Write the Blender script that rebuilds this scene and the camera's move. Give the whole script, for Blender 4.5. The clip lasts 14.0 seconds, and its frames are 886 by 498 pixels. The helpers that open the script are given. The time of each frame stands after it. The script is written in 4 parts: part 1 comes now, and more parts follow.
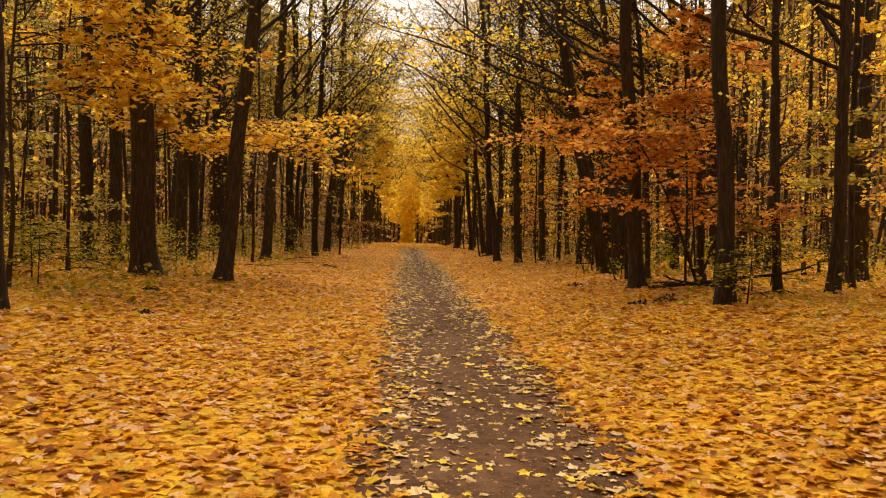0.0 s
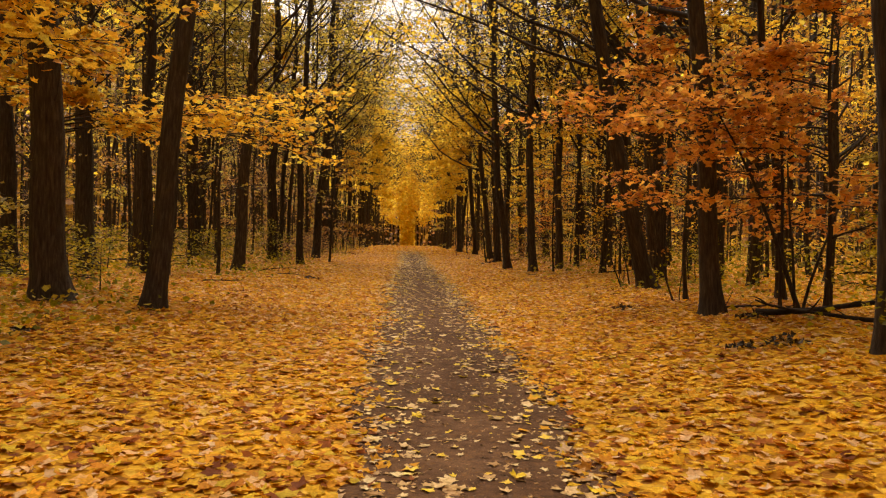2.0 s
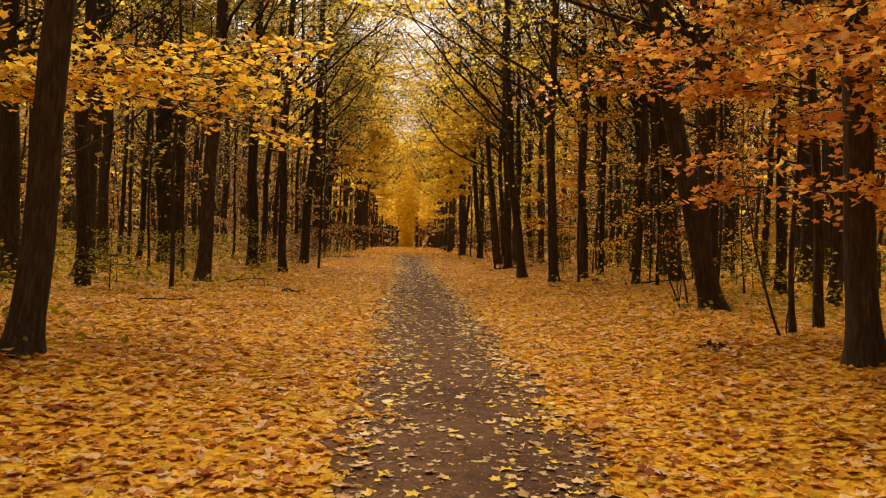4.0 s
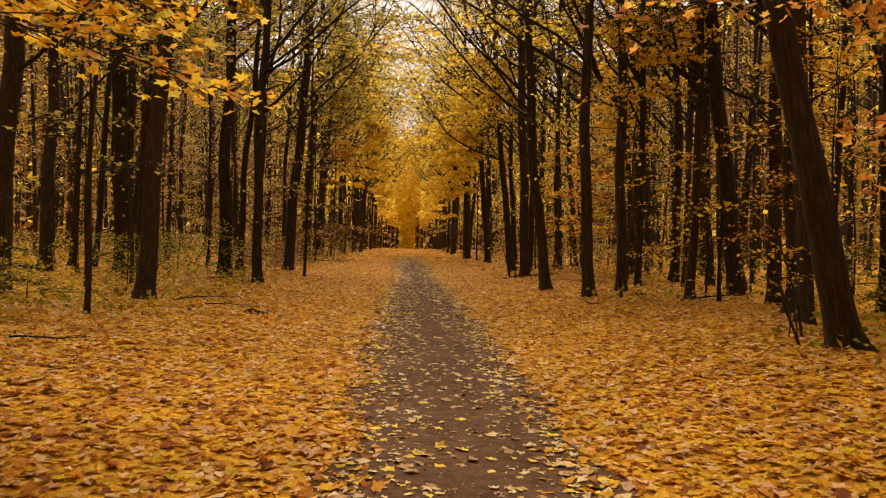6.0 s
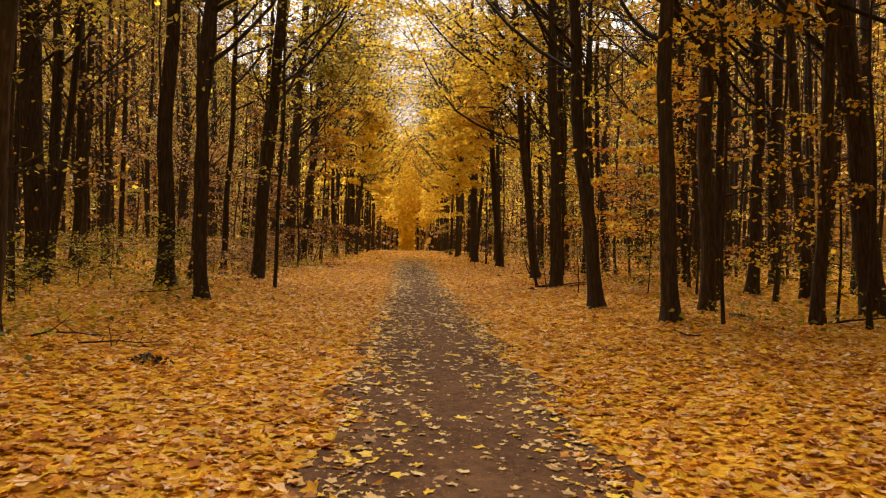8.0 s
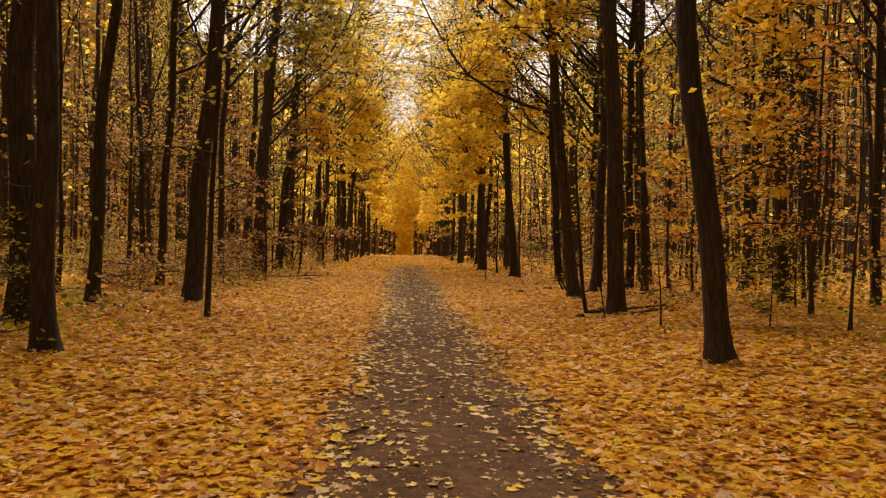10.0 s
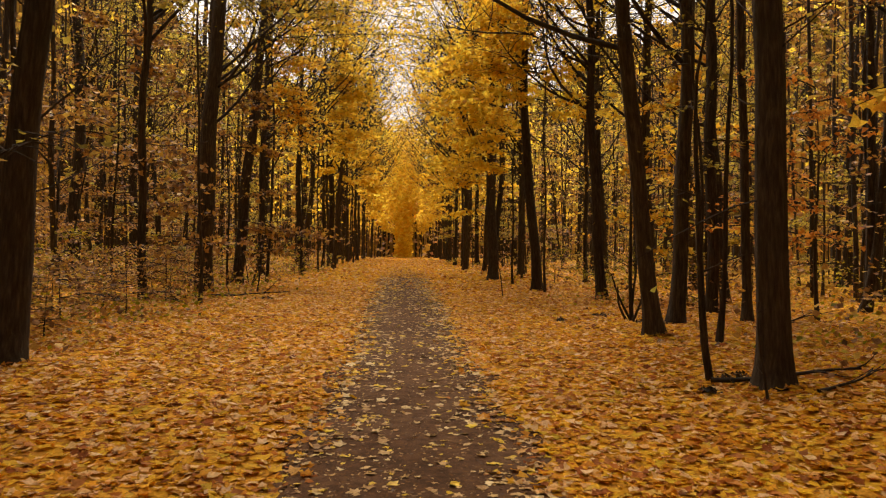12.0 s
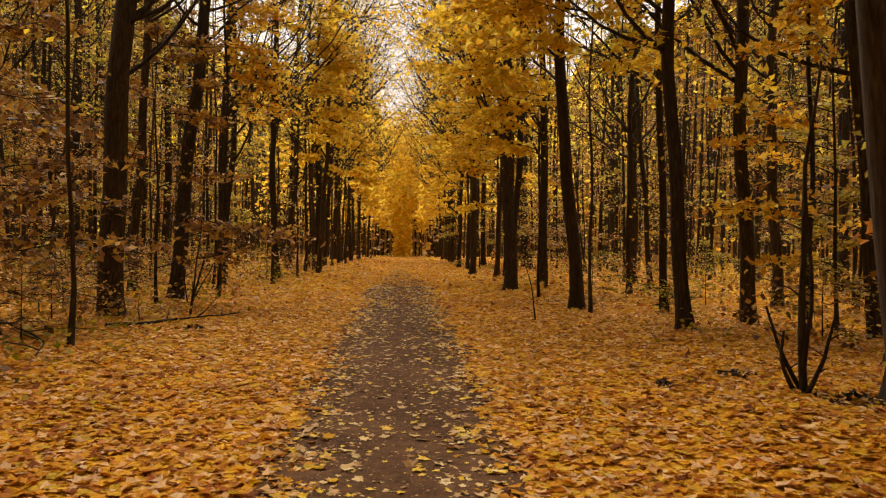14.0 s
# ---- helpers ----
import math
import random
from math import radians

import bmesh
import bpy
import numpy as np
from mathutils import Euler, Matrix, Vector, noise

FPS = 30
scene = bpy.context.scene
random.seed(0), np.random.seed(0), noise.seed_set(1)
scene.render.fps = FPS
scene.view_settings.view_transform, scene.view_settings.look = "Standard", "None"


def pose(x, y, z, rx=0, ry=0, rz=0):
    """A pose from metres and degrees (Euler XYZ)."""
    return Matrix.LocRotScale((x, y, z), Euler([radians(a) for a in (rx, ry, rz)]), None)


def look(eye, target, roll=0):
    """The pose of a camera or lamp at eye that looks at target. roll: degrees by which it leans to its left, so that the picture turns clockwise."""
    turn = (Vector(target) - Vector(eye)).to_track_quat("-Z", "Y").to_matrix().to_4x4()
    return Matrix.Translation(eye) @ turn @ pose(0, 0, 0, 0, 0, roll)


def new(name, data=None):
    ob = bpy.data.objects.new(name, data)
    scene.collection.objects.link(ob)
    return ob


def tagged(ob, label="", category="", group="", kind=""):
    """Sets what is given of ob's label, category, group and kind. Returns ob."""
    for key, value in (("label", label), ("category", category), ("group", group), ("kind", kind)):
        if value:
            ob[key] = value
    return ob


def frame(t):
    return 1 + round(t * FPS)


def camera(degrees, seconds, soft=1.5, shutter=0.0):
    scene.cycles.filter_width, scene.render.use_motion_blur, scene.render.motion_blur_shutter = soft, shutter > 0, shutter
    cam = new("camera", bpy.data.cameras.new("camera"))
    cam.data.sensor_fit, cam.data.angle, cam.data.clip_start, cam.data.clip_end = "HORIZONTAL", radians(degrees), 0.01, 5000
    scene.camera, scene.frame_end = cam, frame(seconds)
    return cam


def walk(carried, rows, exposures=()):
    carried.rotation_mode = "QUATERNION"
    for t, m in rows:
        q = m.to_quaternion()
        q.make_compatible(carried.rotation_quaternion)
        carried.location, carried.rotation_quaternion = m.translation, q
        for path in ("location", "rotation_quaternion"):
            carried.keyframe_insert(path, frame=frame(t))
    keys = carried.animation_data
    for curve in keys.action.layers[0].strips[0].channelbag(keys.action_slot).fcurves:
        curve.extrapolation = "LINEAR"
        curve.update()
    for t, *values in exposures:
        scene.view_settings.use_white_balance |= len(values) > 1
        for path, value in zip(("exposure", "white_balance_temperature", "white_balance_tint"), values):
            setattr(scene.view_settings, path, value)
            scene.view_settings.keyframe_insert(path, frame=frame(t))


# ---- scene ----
cam = camera(60.0, 14.0, soft=1.2, shutter=0.12)
PATH = [
    (0, (0.635, 0.151, 1.012), (0.713, 3.049, 0.967), 1.7),
    (0.5, (0.66, 1.061, 1.035), (0.737, 3.961, 0.995), 1.6),
    (1, (0.663, 2.156, 1.095), (0.739, 5.055, 1.053), 1.5),
    (1.5, (0.674, 3.12, 1.121), (0.748, 6.019, 1.08), 1.5),
    (2, (0.639, 4.225, 1.141), (0.716, 7.124, 1.101), 1.4),
    (2.5, (0.6, 5.147, 1.15), (0.68, 8.046, 1.114), 1.5),
    (3, (0.57, 6.236, 1.179), (0.651, 9.135, 1.143), 1.5),
    (5.5, (0.519, 11.2, 1.301), (0.597, 14.098, 1.266), 1.7),
    (6, (0.457, 12.47, 1.322), (0.536, 15.369, 1.288), 1.6),
    (6.5, (0.423, 13.658, 1.318), (0.506, 16.556, 1.286), 1.6),
    (7, (0.397, 15.161, 1.35), (0.478, 18.06, 1.317), 1.6),
    (7.5, (0.377, 16.504, 1.335), (0.458, 19.402, 1.305), 1.4),
    (8, (0.344, 18.198, 1.276), (0.423, 21.096, 1.248), 1.5),
    (10.5, (0.275, 26.217, 1.362), (0.362, 29.116, 1.351), 1.4),
    (11, (0.3, 27.92, 1.401), (0.386, 30.818, 1.392), 1.4),
    (11.5, (0.313, 29.625, 1.438), (0.4, 32.525, 1.431), 1.4),
    (12, (0.394, 31.413, 1.483), (0.478, 34.311, 1.472), 1.0),
    (12.5, (0.441, 33.064, 1.504), (0.522, 35.963, 1.489), 0.9),
    (13, (0.428, 34.69, 1.525), (0.51, 37.588, 1.508), 1.0),
    (13.5, (0.406, 36.309, 1.589), (0.49, 39.208, 1.565), 0.9),
    (14, (0.383, 37.877, 1.608), (0.468, 40.775, 1.588), 1.0),
]
walk(cam, [(t, look(eye, target, roll)) for t, eye, target, roll in PATH],
     exposures=[(0, 1.12, 7700, 10), (3, 1.08, 7700, 10), (5.5, 1.02, 7500, 10), (8, 1.12, 7300, 10), (11, 1.05, 7300, 10), (14, 0.89, 7300, 10)])

# ---- sky and sun: bright overcast ----
world = bpy.data.worlds.new("world")
scene.world = world
world.use_nodes = True
wt = world.node_tree
sky = wt.nodes.new("ShaderNodeTexSky")
sky.sky_type, sky.sun_disc = "NISHITA", False
sky.sun_elevation, sky.sun_rotation = radians(57), radians(-9)
sky.air_density, sky.dust_density = 1.0, 4.0
grey = wt.nodes.new("ShaderNodeHueSaturation")
grey.inputs["Saturation"].default_value = 0.22
warm = wt.nodes.new("ShaderNodeMix")
warm.data_type, warm.blend_type = "RGBA", "MULTIPLY"
warm.inputs[0].default_value = 1.0
warm.inputs[7].default_value = (1.0, 0.93, 0.88, 1)
wt.links.new(sky.outputs[0], grey.inputs["Color"])
wt.links.new(grey.outputs[0], warm.inputs[6])
wt.links.new(warm.outputs[2], wt.nodes["Background"].inputs[0])
wt.nodes["Background"].inputs[1].default_value = 0.09
sun_data = bpy.data.lights.new("sun", "SUN")
sun_data.energy, sun_data.angle, sun_data.color = 2.8, radians(50), (1.0, 0.93, 0.84)
sun = new("sun", sun_data)
sun.matrix_world = look((-3, 20, 32), (0, 0, 0))

# ---- materials ----
def material(name):
    m = bpy.data.materials.new(name)
    m.use_nodes = True
    nt = m.node_tree
    return m, nt, nt.nodes["Principled BSDF"]


def ramp(nt, source, stops):
    r = nt.nodes.new("ShaderNodeValToRGB")
    while len(r.color_ramp.elements) < len(stops):
        r.color_ramp.elements.new(0.5)
    for e, (p, c) in zip(r.color_ramp.elements, stops):
        e.position, e.color = p, (*c, 1)
    nt.links.new(source, r.inputs[0])
    return r.outputs[0]


def noise_tex(nt, scale, detail=4.0, stretch=None, rough=0.55):
    n = nt.nodes.new("ShaderNodeTexNoise")
    n.inputs["Scale"].default_value, n.inputs["Detail"].default_value = scale, detail
    n.inputs["Roughness"].default_value = rough
    co = nt.nodes.new("ShaderNodeTexCoord")
    if stretch:
        mp = nt.nodes.new("ShaderNodeMapping")
        mp.inputs["Scale"].default_value = stretch
        nt.links.new(co.outputs["Object"], mp.inputs[0])
        nt.links.new(mp.outputs[0], n.inputs["Vector"])
    else:
        nt.links.new(co.outputs["Object"], n.inputs["Vector"])
    return n.outputs["Fac"]


def blend(nt, fac, a, b, mode="MIX"):
    m = nt.nodes.new("ShaderNodeMix")
    m.data_type, m.blend_type = "RGBA", mode
    for socket, v in ((m.inputs[0], fac), (m.inputs[6], a), (m.inputs[7], b)):
        if isinstance(v, (int, float)):
            socket.default_value = v
        elif isinstance(v, tuple):
            socket.default_value = (*v, 1)
        else:
            nt.links.new(v, socket)
    return m.outputs[2]


def bump(nt, height, strength, distance):
    b = nt.nodes.new("ShaderNodeBump")
    b.inputs["Strength"].default_value, b.inputs["Distance"].default_value = strength, distance
    nt.links.new(height, b.inputs["Height"])
    return b.outputs[0]


def leaf_material(name, stops, through_light=0.62, by_object=False, gloss=0.5):
    """Thin leaf: one hue per leaf, blotches on the blade, light shining through."""
    m, nt, bsdf = material(name)
    if by_object:
        src = nt.nodes.new("ShaderNodeObjectInfo").outputs["Random"]
    else:
        src = nt.nodes.new("ShaderNodeNewGeometry").outputs["Random Per Island"]
    col = ramp(nt, src, stops)
    spots = ramp(nt, noise_tex(nt, 55.0, 3.0), [(0.35, (0.62, 0.55, 0.45)), (0.6, (1, 1, 1))])
    col = blend(nt, 0.7, col, spots, "MULTIPLY")
    patch = ramp(nt, noise_tex(nt, 1.3, 2.0), [(0.32, (0.60, 0.53, 0.46)), (0.6, (1.0, 1.0, 1.0))])
    col = blend(nt, 0.5, col, patch, "MULTIPLY")
    nt.links.new(col, bsdf.inputs["Base Color"])
    bsdf.inputs["Roughness"].default_value = gloss
    bsdf.inputs["Specular IOR Level"].default_value = 0.12
    tr = nt.nodes.new("ShaderNodeBsdfTranslucent")
    nt.links.new(col, tr.inputs["Color"])
    mix = nt.nodes.new("ShaderNodeMixShader")
    mix.inputs[0].default_value = through_light
    nt.links.new(bsdf.outputs[0], mix.inputs[1])
    nt.links.new(tr.outputs[0], mix.inputs[2])
    nt.links.new(mix.outputs[0], nt.nodes["Material Output"].inputs[0])
    return m


GOLD = [(0.0, (0.60, 0.27, 0.032)), (0.2, (0.82, 0.44, 0.045)), (0.45, (0.92, 0.55, 0.055)), (0.72, (0.94, 0.63, 0.07)),
        (0.9, (0.92, 0.68, 0.12)), (1.0, (0.68, 0.56, 0.08))]
LITTER = [(0.0, (0.20, 0.055, 0.014)), (0.08, (0.44, 0.13, 0.018)), (0.20, (0.66, 0.27, 0.022)), (0.36, (0.83, 0.40, 0.03)),
          (0.54, (0.88, 0.48, 0.035)), (0.68, (0.90, 0.56, 0.04)), (0.75, (0.68, 0.49, 0.035)), (0.82, (0.84, 0.46, 0.15)), (0.92, (0.88, 0.57, 0.28)), (1.0, (0.82, 0.59, 0.36))]
ORANGE = [(0.0, (0.50, 0.17, 0.036)), (0.35, (0.76, 0.31, 0.055)), (0.7, (0.88, 0.42, 0.075)), (1.0, (0.90, 0.54, 0.11))]
OLIVE = [(0.0, (0.19, 0.15, 0.035)), (0.4, (0.42, 0.33, 0.055)), (0.75, (0.66, 0.49, 0.075)), (1.0, (0.46, 0.43, 0.09))]
RUSSET = [(0.0, (0.13, 0.07, 0.035)), (0.35, (0.32, 0.16, 0.055)), (0.65, (0.52, 0.28, 0.07)), (0.88, (0.70, 0.43, 0.08)), (1.0, (0.72, 0.51, 0.11))]
LEMON = [(0.0, (0.76, 0.42, 0.045)), (0.3, (0.91, 0.60, 0.06)), (0.7, (0.94, 0.69, 0.08)), (1.0, (0.86, 0.73, 0.12))]
PATH_LEAF = [(0.0, (0.38, 0.20, 0.07)), (0.25, (0.58, 0.37, 0.15)), (0.5, (0.72, 0.51, 0.24)), (0.7, (0.82, 0.64, 0.34)), (0.78, (0.84, 0.56, 0.06)), (1.0, (0.88, 0.63, 0.05))]
M_GOLD = leaf_material("gold_leaf", GOLD)
M_LITTER = leaf_material("litter_leaf", LITTER, 0.4, gloss=0.7)
M_DRY = leaf_material("dry_leaf", [(0.0, (0.34, 0.12, 0.03)), (0.3, (0.56, 0.22, 0.05)), (0.5, (0.82, 0.46, 0.14)), (0.8, (0.88, 0.58, 0.26)), (1.0, (0.90, 0.66, 0.38))], 0.3, gloss=0.7)
M_ORANGE = leaf_material("orange_leaf", ORANGE)
M_OLIVE = leaf_material("olive_leaf", OLIVE)
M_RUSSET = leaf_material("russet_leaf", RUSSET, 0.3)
# lemon leaves, lightened so their colour also carries the far avenue's hazy glow
M_LEMON = leaf_material("lemon_leaf", LEMON, 0.74)
M_GREEN = leaf_material("undergrowth_leaf", [(0.0, (0.14, 0.14, 0.010)), (0.4, (0.32, 0.28, 0.014)), (0.75, (0.54, 0.40, 0.02)),
                                             (1.0, (0.60, 0.50, 0.08))], 0.45)
M_PATH_LEAF = leaf_material("path_leaf", PATH_LEAF, 0.1)
M_PATH_LEAF_ONE = leaf_material("single_path_leaf", PATH_LEAF, 0.1, by_object=True)

M_BARK, nt, b = material("bark")
long_grain = noise_tex(nt, 9.0, 6.0, (3.2, 3.2, 0.42), 0.65)
blot = noise_tex(nt, 0.9, 3.0)
bark_col = ramp(nt, long_grain, [(0.3, (0.027, 0.020, 0.016)), (0.52, (0.060, 0.045, 0.034)), (0.75, (0.120, 0.094, 0.073))])
moss = ramp(nt, noise_tex(nt, 2.3, 5.0), [(0.52, (0, 0, 0)), (0.72, (0.5, 0.5, 0.5))])
bark_col = blend(nt, moss, bark_col, (0.042, 0.040, 0.024))
one = nt.nodes.new("ShaderNodeObjectInfo")
bark_col = blend(nt, 0.8, bark_col, ramp(nt, one.outputs["Random"], [(0.0, (0.75, 0.7, 0.66)), (0.6, (1, 1, 1)), (1.0, (1.3, 1.22, 1.12))]), "MULTIPLY")
nt.links.new(bark_col, b.inputs["Base Color"])
b.inputs["Roughness"].default_value = 0.92
b.inputs["Specular IOR Level"].default_value = 0.15
nt.links.new(bump(nt, long_grain, 0.9, 0.03), b.inputs["Normal"])

M_TWIG, nt, b = material("twig_bark")
nt.links.new(ramp(nt, noise_tex(nt, 6.0, 4.0), [(0.3, (0.020, 0.015, 0.012)), (0.7, (0.062, 0.046, 0.036))]), b.inputs["Base Color"])
b.inputs["Roughness"].default_value = 0.9
b.inputs["Specular IOR Level"].default_value = 0.15

M_GROUND, nt, b = material("leaf_mould")
chips = nt.nodes.new("ShaderNodeTexVoronoi")
chips.inputs["Scale"].default_value = 13.0
co = nt.nodes.new("ShaderNodeTexCoord")
nt.links.new(co.outputs["Object"], chips.inputs["Vector"])
sep = nt.nodes.new("ShaderNodeSeparateColor")
nt.links.new(chips.outputs["Color"], sep.inputs[0])
mould = ramp(nt, sep.outputs[0], [(0.0, (0.30, 0.12, 0.016)), (0.35, (0.56, 0.26, 0.02)), (0.7, (0.74, 0.40, 0.024)), (1.0, (0.80, 0.50, 0.08))])
mould = blend(nt, 0.75, mould, ramp(nt, noise_tex(nt, 0.35, 4.0), [(0.3, (0.55, 0.5, 0.42)), (0.7, (1, 1, 1))]), "MULTIPLY")
mould = blend(nt, 0.8, mould, ramp(nt, noise_tex(nt, 30.0, 4.0), [(0.3, (0.45, 0.4, 0.35)), (0.7, (1, 1, 1))]), "MULTIPLY")
nt.links.new(mould, b.inputs["Base Color"])
b.inputs["Roughness"].default_value = 0.95
b.inputs["Specular IOR Level"].default_value = 0.1
nt.links.new(bump(nt, chips.outputs["Distance"], 0.8, 0.03), b.inputs["Normal"])

M_PATH, nt, b = material("damp_dirt")
fine = noise_tex(nt, 85.0, 5.0, None, 0.7)
dirt = ramp(nt, noise_tex(nt, 1.1, 6.0), [(0.25, (0.060, 0.028, 0.014)), (0.5, (0.100, 0.050, 0.026)), (0.75, (0.145, 0.076, 0.040))])
dirt = blend(nt, 0.9, dirt, ramp(nt, noise_tex(nt, 9.0, 5.0), [(0.3, (0.55, 0.52, 0.5)), (0.55, (1, 1, 1)), (0.75, (1.4, 1.35, 1.25))]), "MULTIPLY")
dirt = blend(nt, 0.85, dirt, ramp(nt, fine, [(0.3, (0.4, 0.38, 0.36)), (0.5, (0.95, 0.95, 0.95)), (0.72, (1.7, 1.6, 1.5))]), "MULTIPLY")
dirt = blend(nt, ramp(nt, noise_tex(nt, 24.0, 3.0), [(0.56, (0, 0, 0)), (0.68, (0.6, 0.6, 0.6))]), dirt, (0.17, 0.075, 0.02))
nt.links.new(dirt, b.inputs["Base Color"])
b.inputs["Roughness"].default_value = 0.95
b.inputs["Specular IOR Level"].default_value = 0.1
nt.links.new(bump(nt, fine, 0.6, 0.012), b.inputs["Normal"])


M_CRUMB = leaf_material("leaf_crumb", [(0.0, (0.06, 0.026, 0.012)), (0.5, (0.20, 0.09, 0.03)), (0.8, (0.44, 0.25, 0.08)), (1.0, (0.66, 0.48, 0.24))], 0.1)

M_WOODS, nt, b = material("distant_woods")
boles = ramp(nt, noise_tex(nt, 1.0, 3.0, (1.1, 1.1, 0.03)), [(0.46, (1, 1, 1)), (0.54, (0.0, 0.0, 0.0))])
tint = ramp(nt, noise_tex(nt, 0.35, 6.0, None, 0.75), [(0.3, (0.11, 0.07, 0.03)), (0.5, (0.34, 0.20, 0.04)), (0.72, (0.60, 0.38, 0.05))])
nt.links.new(blend(nt, boles, tint, (0.04, 0.03, 0.02)), b.inputs["Base Color"])
b.inputs["Roughness"].default_value = 1.0
b.inputs["Specular IOR Level"].default_value = 0.0


# ---- mesh tools ----
RNG = np.random.default_rng(7)


def mesh_of(name, pieces, mat, smooth=True):
    """One mesh out of (vertices, faces) pieces; the faces of a piece all have the same number of corners."""
    me = bpy.data.meshes.new(name)
    vs, corner, starts, base, at = [], [], [], 0, 0
    for v, f in pieces:
        vs.append(v)
        corner.append((f + base).ravel())
        starts.append(at + np.arange(len(f)) * f.shape[1])
        base += len(v)
        at += f.size
    vs, corner, starts = np.concatenate(vs), np.concatenate(corner), np.concatenate(starts)
    me.vertices.add(len(vs))
    me.vertices.foreach_set("co", vs.astype(np.float32).ravel())
    me.loops.add(len(corner))
    me.loops.foreach_set("vertex_index", corner.astype(np.int32))
    me.polygons.add(len(starts))
    me.polygons.foreach_set("loop_start", starts.astype(np.int32))
    me.update(calc_edges=True)
    me.polygons.foreach_set("use_smooth", np.full(len(starts), smooth))
    me.materials.append(mat)
    return me


def part(name, me, parent, label=""):
    ob = new(name, me)
    ob.parent = parent
    return tagged(ob, label)


def tube(points, radii, sides, ridges=0.0, rng=None, flare=0.0):
    """A tapered tube along points; ridges roughen it, flare spreads root lobes at its foot."""
    p, r = np.asarray(points, float), np.asarray(radii, float)
    d = np.gradient(p, axis=0)
    d /= np.linalg.norm(d, axis=1)[:, None] + 1e-9
    ref = np.array([1.0, 0, 0]) if abs(d[0][0]) < 0.8 else np.array([0, 1.0, 0])
    u = np.cross(d, ref)
    u /= np.linalg.norm(u, axis=1)[:, None] + 1e-9
    w = np.cross(d, u)
    a = np.linspace(0, 2 * np.pi, sides, endpoint=False)
    rr = np.repeat(r[:, None], sides, 1)
    if ridges:
        rr = rr * (1 + ridges * rng.standard_normal(sides)[None, :] + 0.5 * ridges * rng.standard_normal(rr.shape))
    if flare:
        z = p[:, 2] - p[0, 2]
        lobes = 1 + 0.45 * np.cos(rng.integers(3, 6) * a + rng.uniform(0, 6)) + 0.25 * np.cos(2 * a + rng.uniform(0, 6))
        rr = rr + r[:, None] * flare * np.exp(-z / 0.22)[:, None] * lobes[None, :]
    v = p[:, None, :] + rr[..., None] * (np.cos(a)[None, :, None] * u[:, None, :] + np.sin(a)[None, :, None] * w[:, None, :])
    n = len(p)
    i, j = np.meshgrid(np.arange(n - 1), np.arange(sides), indexing="ij")
    k = (j + 1) % sides
    f = np.stack([i * sides + j, i * sides + k, (i + 1) * sides + k, (i + 1) * sides + j], -1).reshape(-1, 4)
    return v.reshape(-1, 3), f


def outline(pairs):
    return np.array([(r * math.cos(radians(t)), r * math.sin(radians(t)), 0.0) for t, r in pairs])


MAPLE = outline([(-90, 0.22), (-30, 0.70), (3, 0.54), (33, 0.95), (60, 0.60), (90, 1.05), (120, 0.60), (147, 0.95), (177, 0.54), (210, 0.70)])
PALM = outline([(-90, 0.30), (-2, 0.88), (42, 0.56), (90, 1.02), (138, 0.56), (182, 0.88)])
KITE = outline([(-90, 0.55), (5, 0.72), (90, 0.95), (175, 0.72)])


def leaves(at, size, shape, tilt=0.4, curl=0.25, rng=RNG, droop=0.0):
    """Leaves of one outline strewn at the given places, each turned, tilted and curled on its own."""
    n, k = len(at), len(shape)
    yaw = rng.uniform(0, 2 * np.pi, n)
    tx, ty = rng.normal(droop, tilt, n), rng.normal(0, tilt, n)
    c = rng.normal(0.1, curl, n)
    wide = rng.uniform(0.8, 1.15, n)
    s = np.repeat(shape[None], n, 0) * np.asarray(size).reshape(-1, 1, 1)
    s[:, :, 0] *= wide[:, None]
    rad2 = (shape[:, 0] ** 2 + 0.35 * shape[:, 1] ** 2)[None, :]
    s[:, :, 2] += c[:, None] * rad2 * np.asarray(size).reshape(-1, 1) + rng.normal(0, 0.07, (n, k)) * np.asarray(size).reshape(-1, 1)
    y = s[:, :, 1] * np.cos(tx)[:, None] - s[:, :, 2] * np.sin(tx)[:, None]
    z = s[:, :, 1] * np.sin(tx)[:, None] + s[:, :, 2] * np.cos(tx)[:, None]
    x = s[:, :, 0] * np.cos(ty)[:, None] + z * np.sin(ty)[:, None]
    z = -s[:, :, 0] * np.sin(ty)[:, None] + z * np.cos(ty)[:, None]
    cy, sy = np.cos(yaw)[:, None], np.sin(yaw)[:, None]
    v = np.stack([x * cy - y * sy, x * sy + y * cy, z], -1) + np.asarray(at)[:, None, :]
    t = np.array([(0, i, i + 1) for i in range(1, k - 1)])
    f = (np.arange(n) * k)[:, None, None] + t[None]
    return v.reshape(-1, 3), f.reshape(-1, 3)


# ---- ground and path ----
def smooth(a):
    a = np.clip(a, 0, 1)
    return a * a * (3 - 2 * a)


def path_mid(y):
    return 1.28 - 0.0243 * np.clip(y, -60, 160)


def path_half(y):
    wide = np.interp(y, (0, 7, 15, 22, 30, 36, 42, 50, 70), (0.72, 0.76, 0.88, 0.95, 1.00, 0.90, 0.86, 0.98, 1.05))
    return wide + 0.05 * np.sin(y * 0.9) * np.sin(y * 0.37 + 1)


def path_z(y):
    """The path runs in a shallow hollow and climbs gently."""
    return np.minimum(-0.42 + 0.0065 * (np.clip(y, -20, 90) - 3), 0.0)


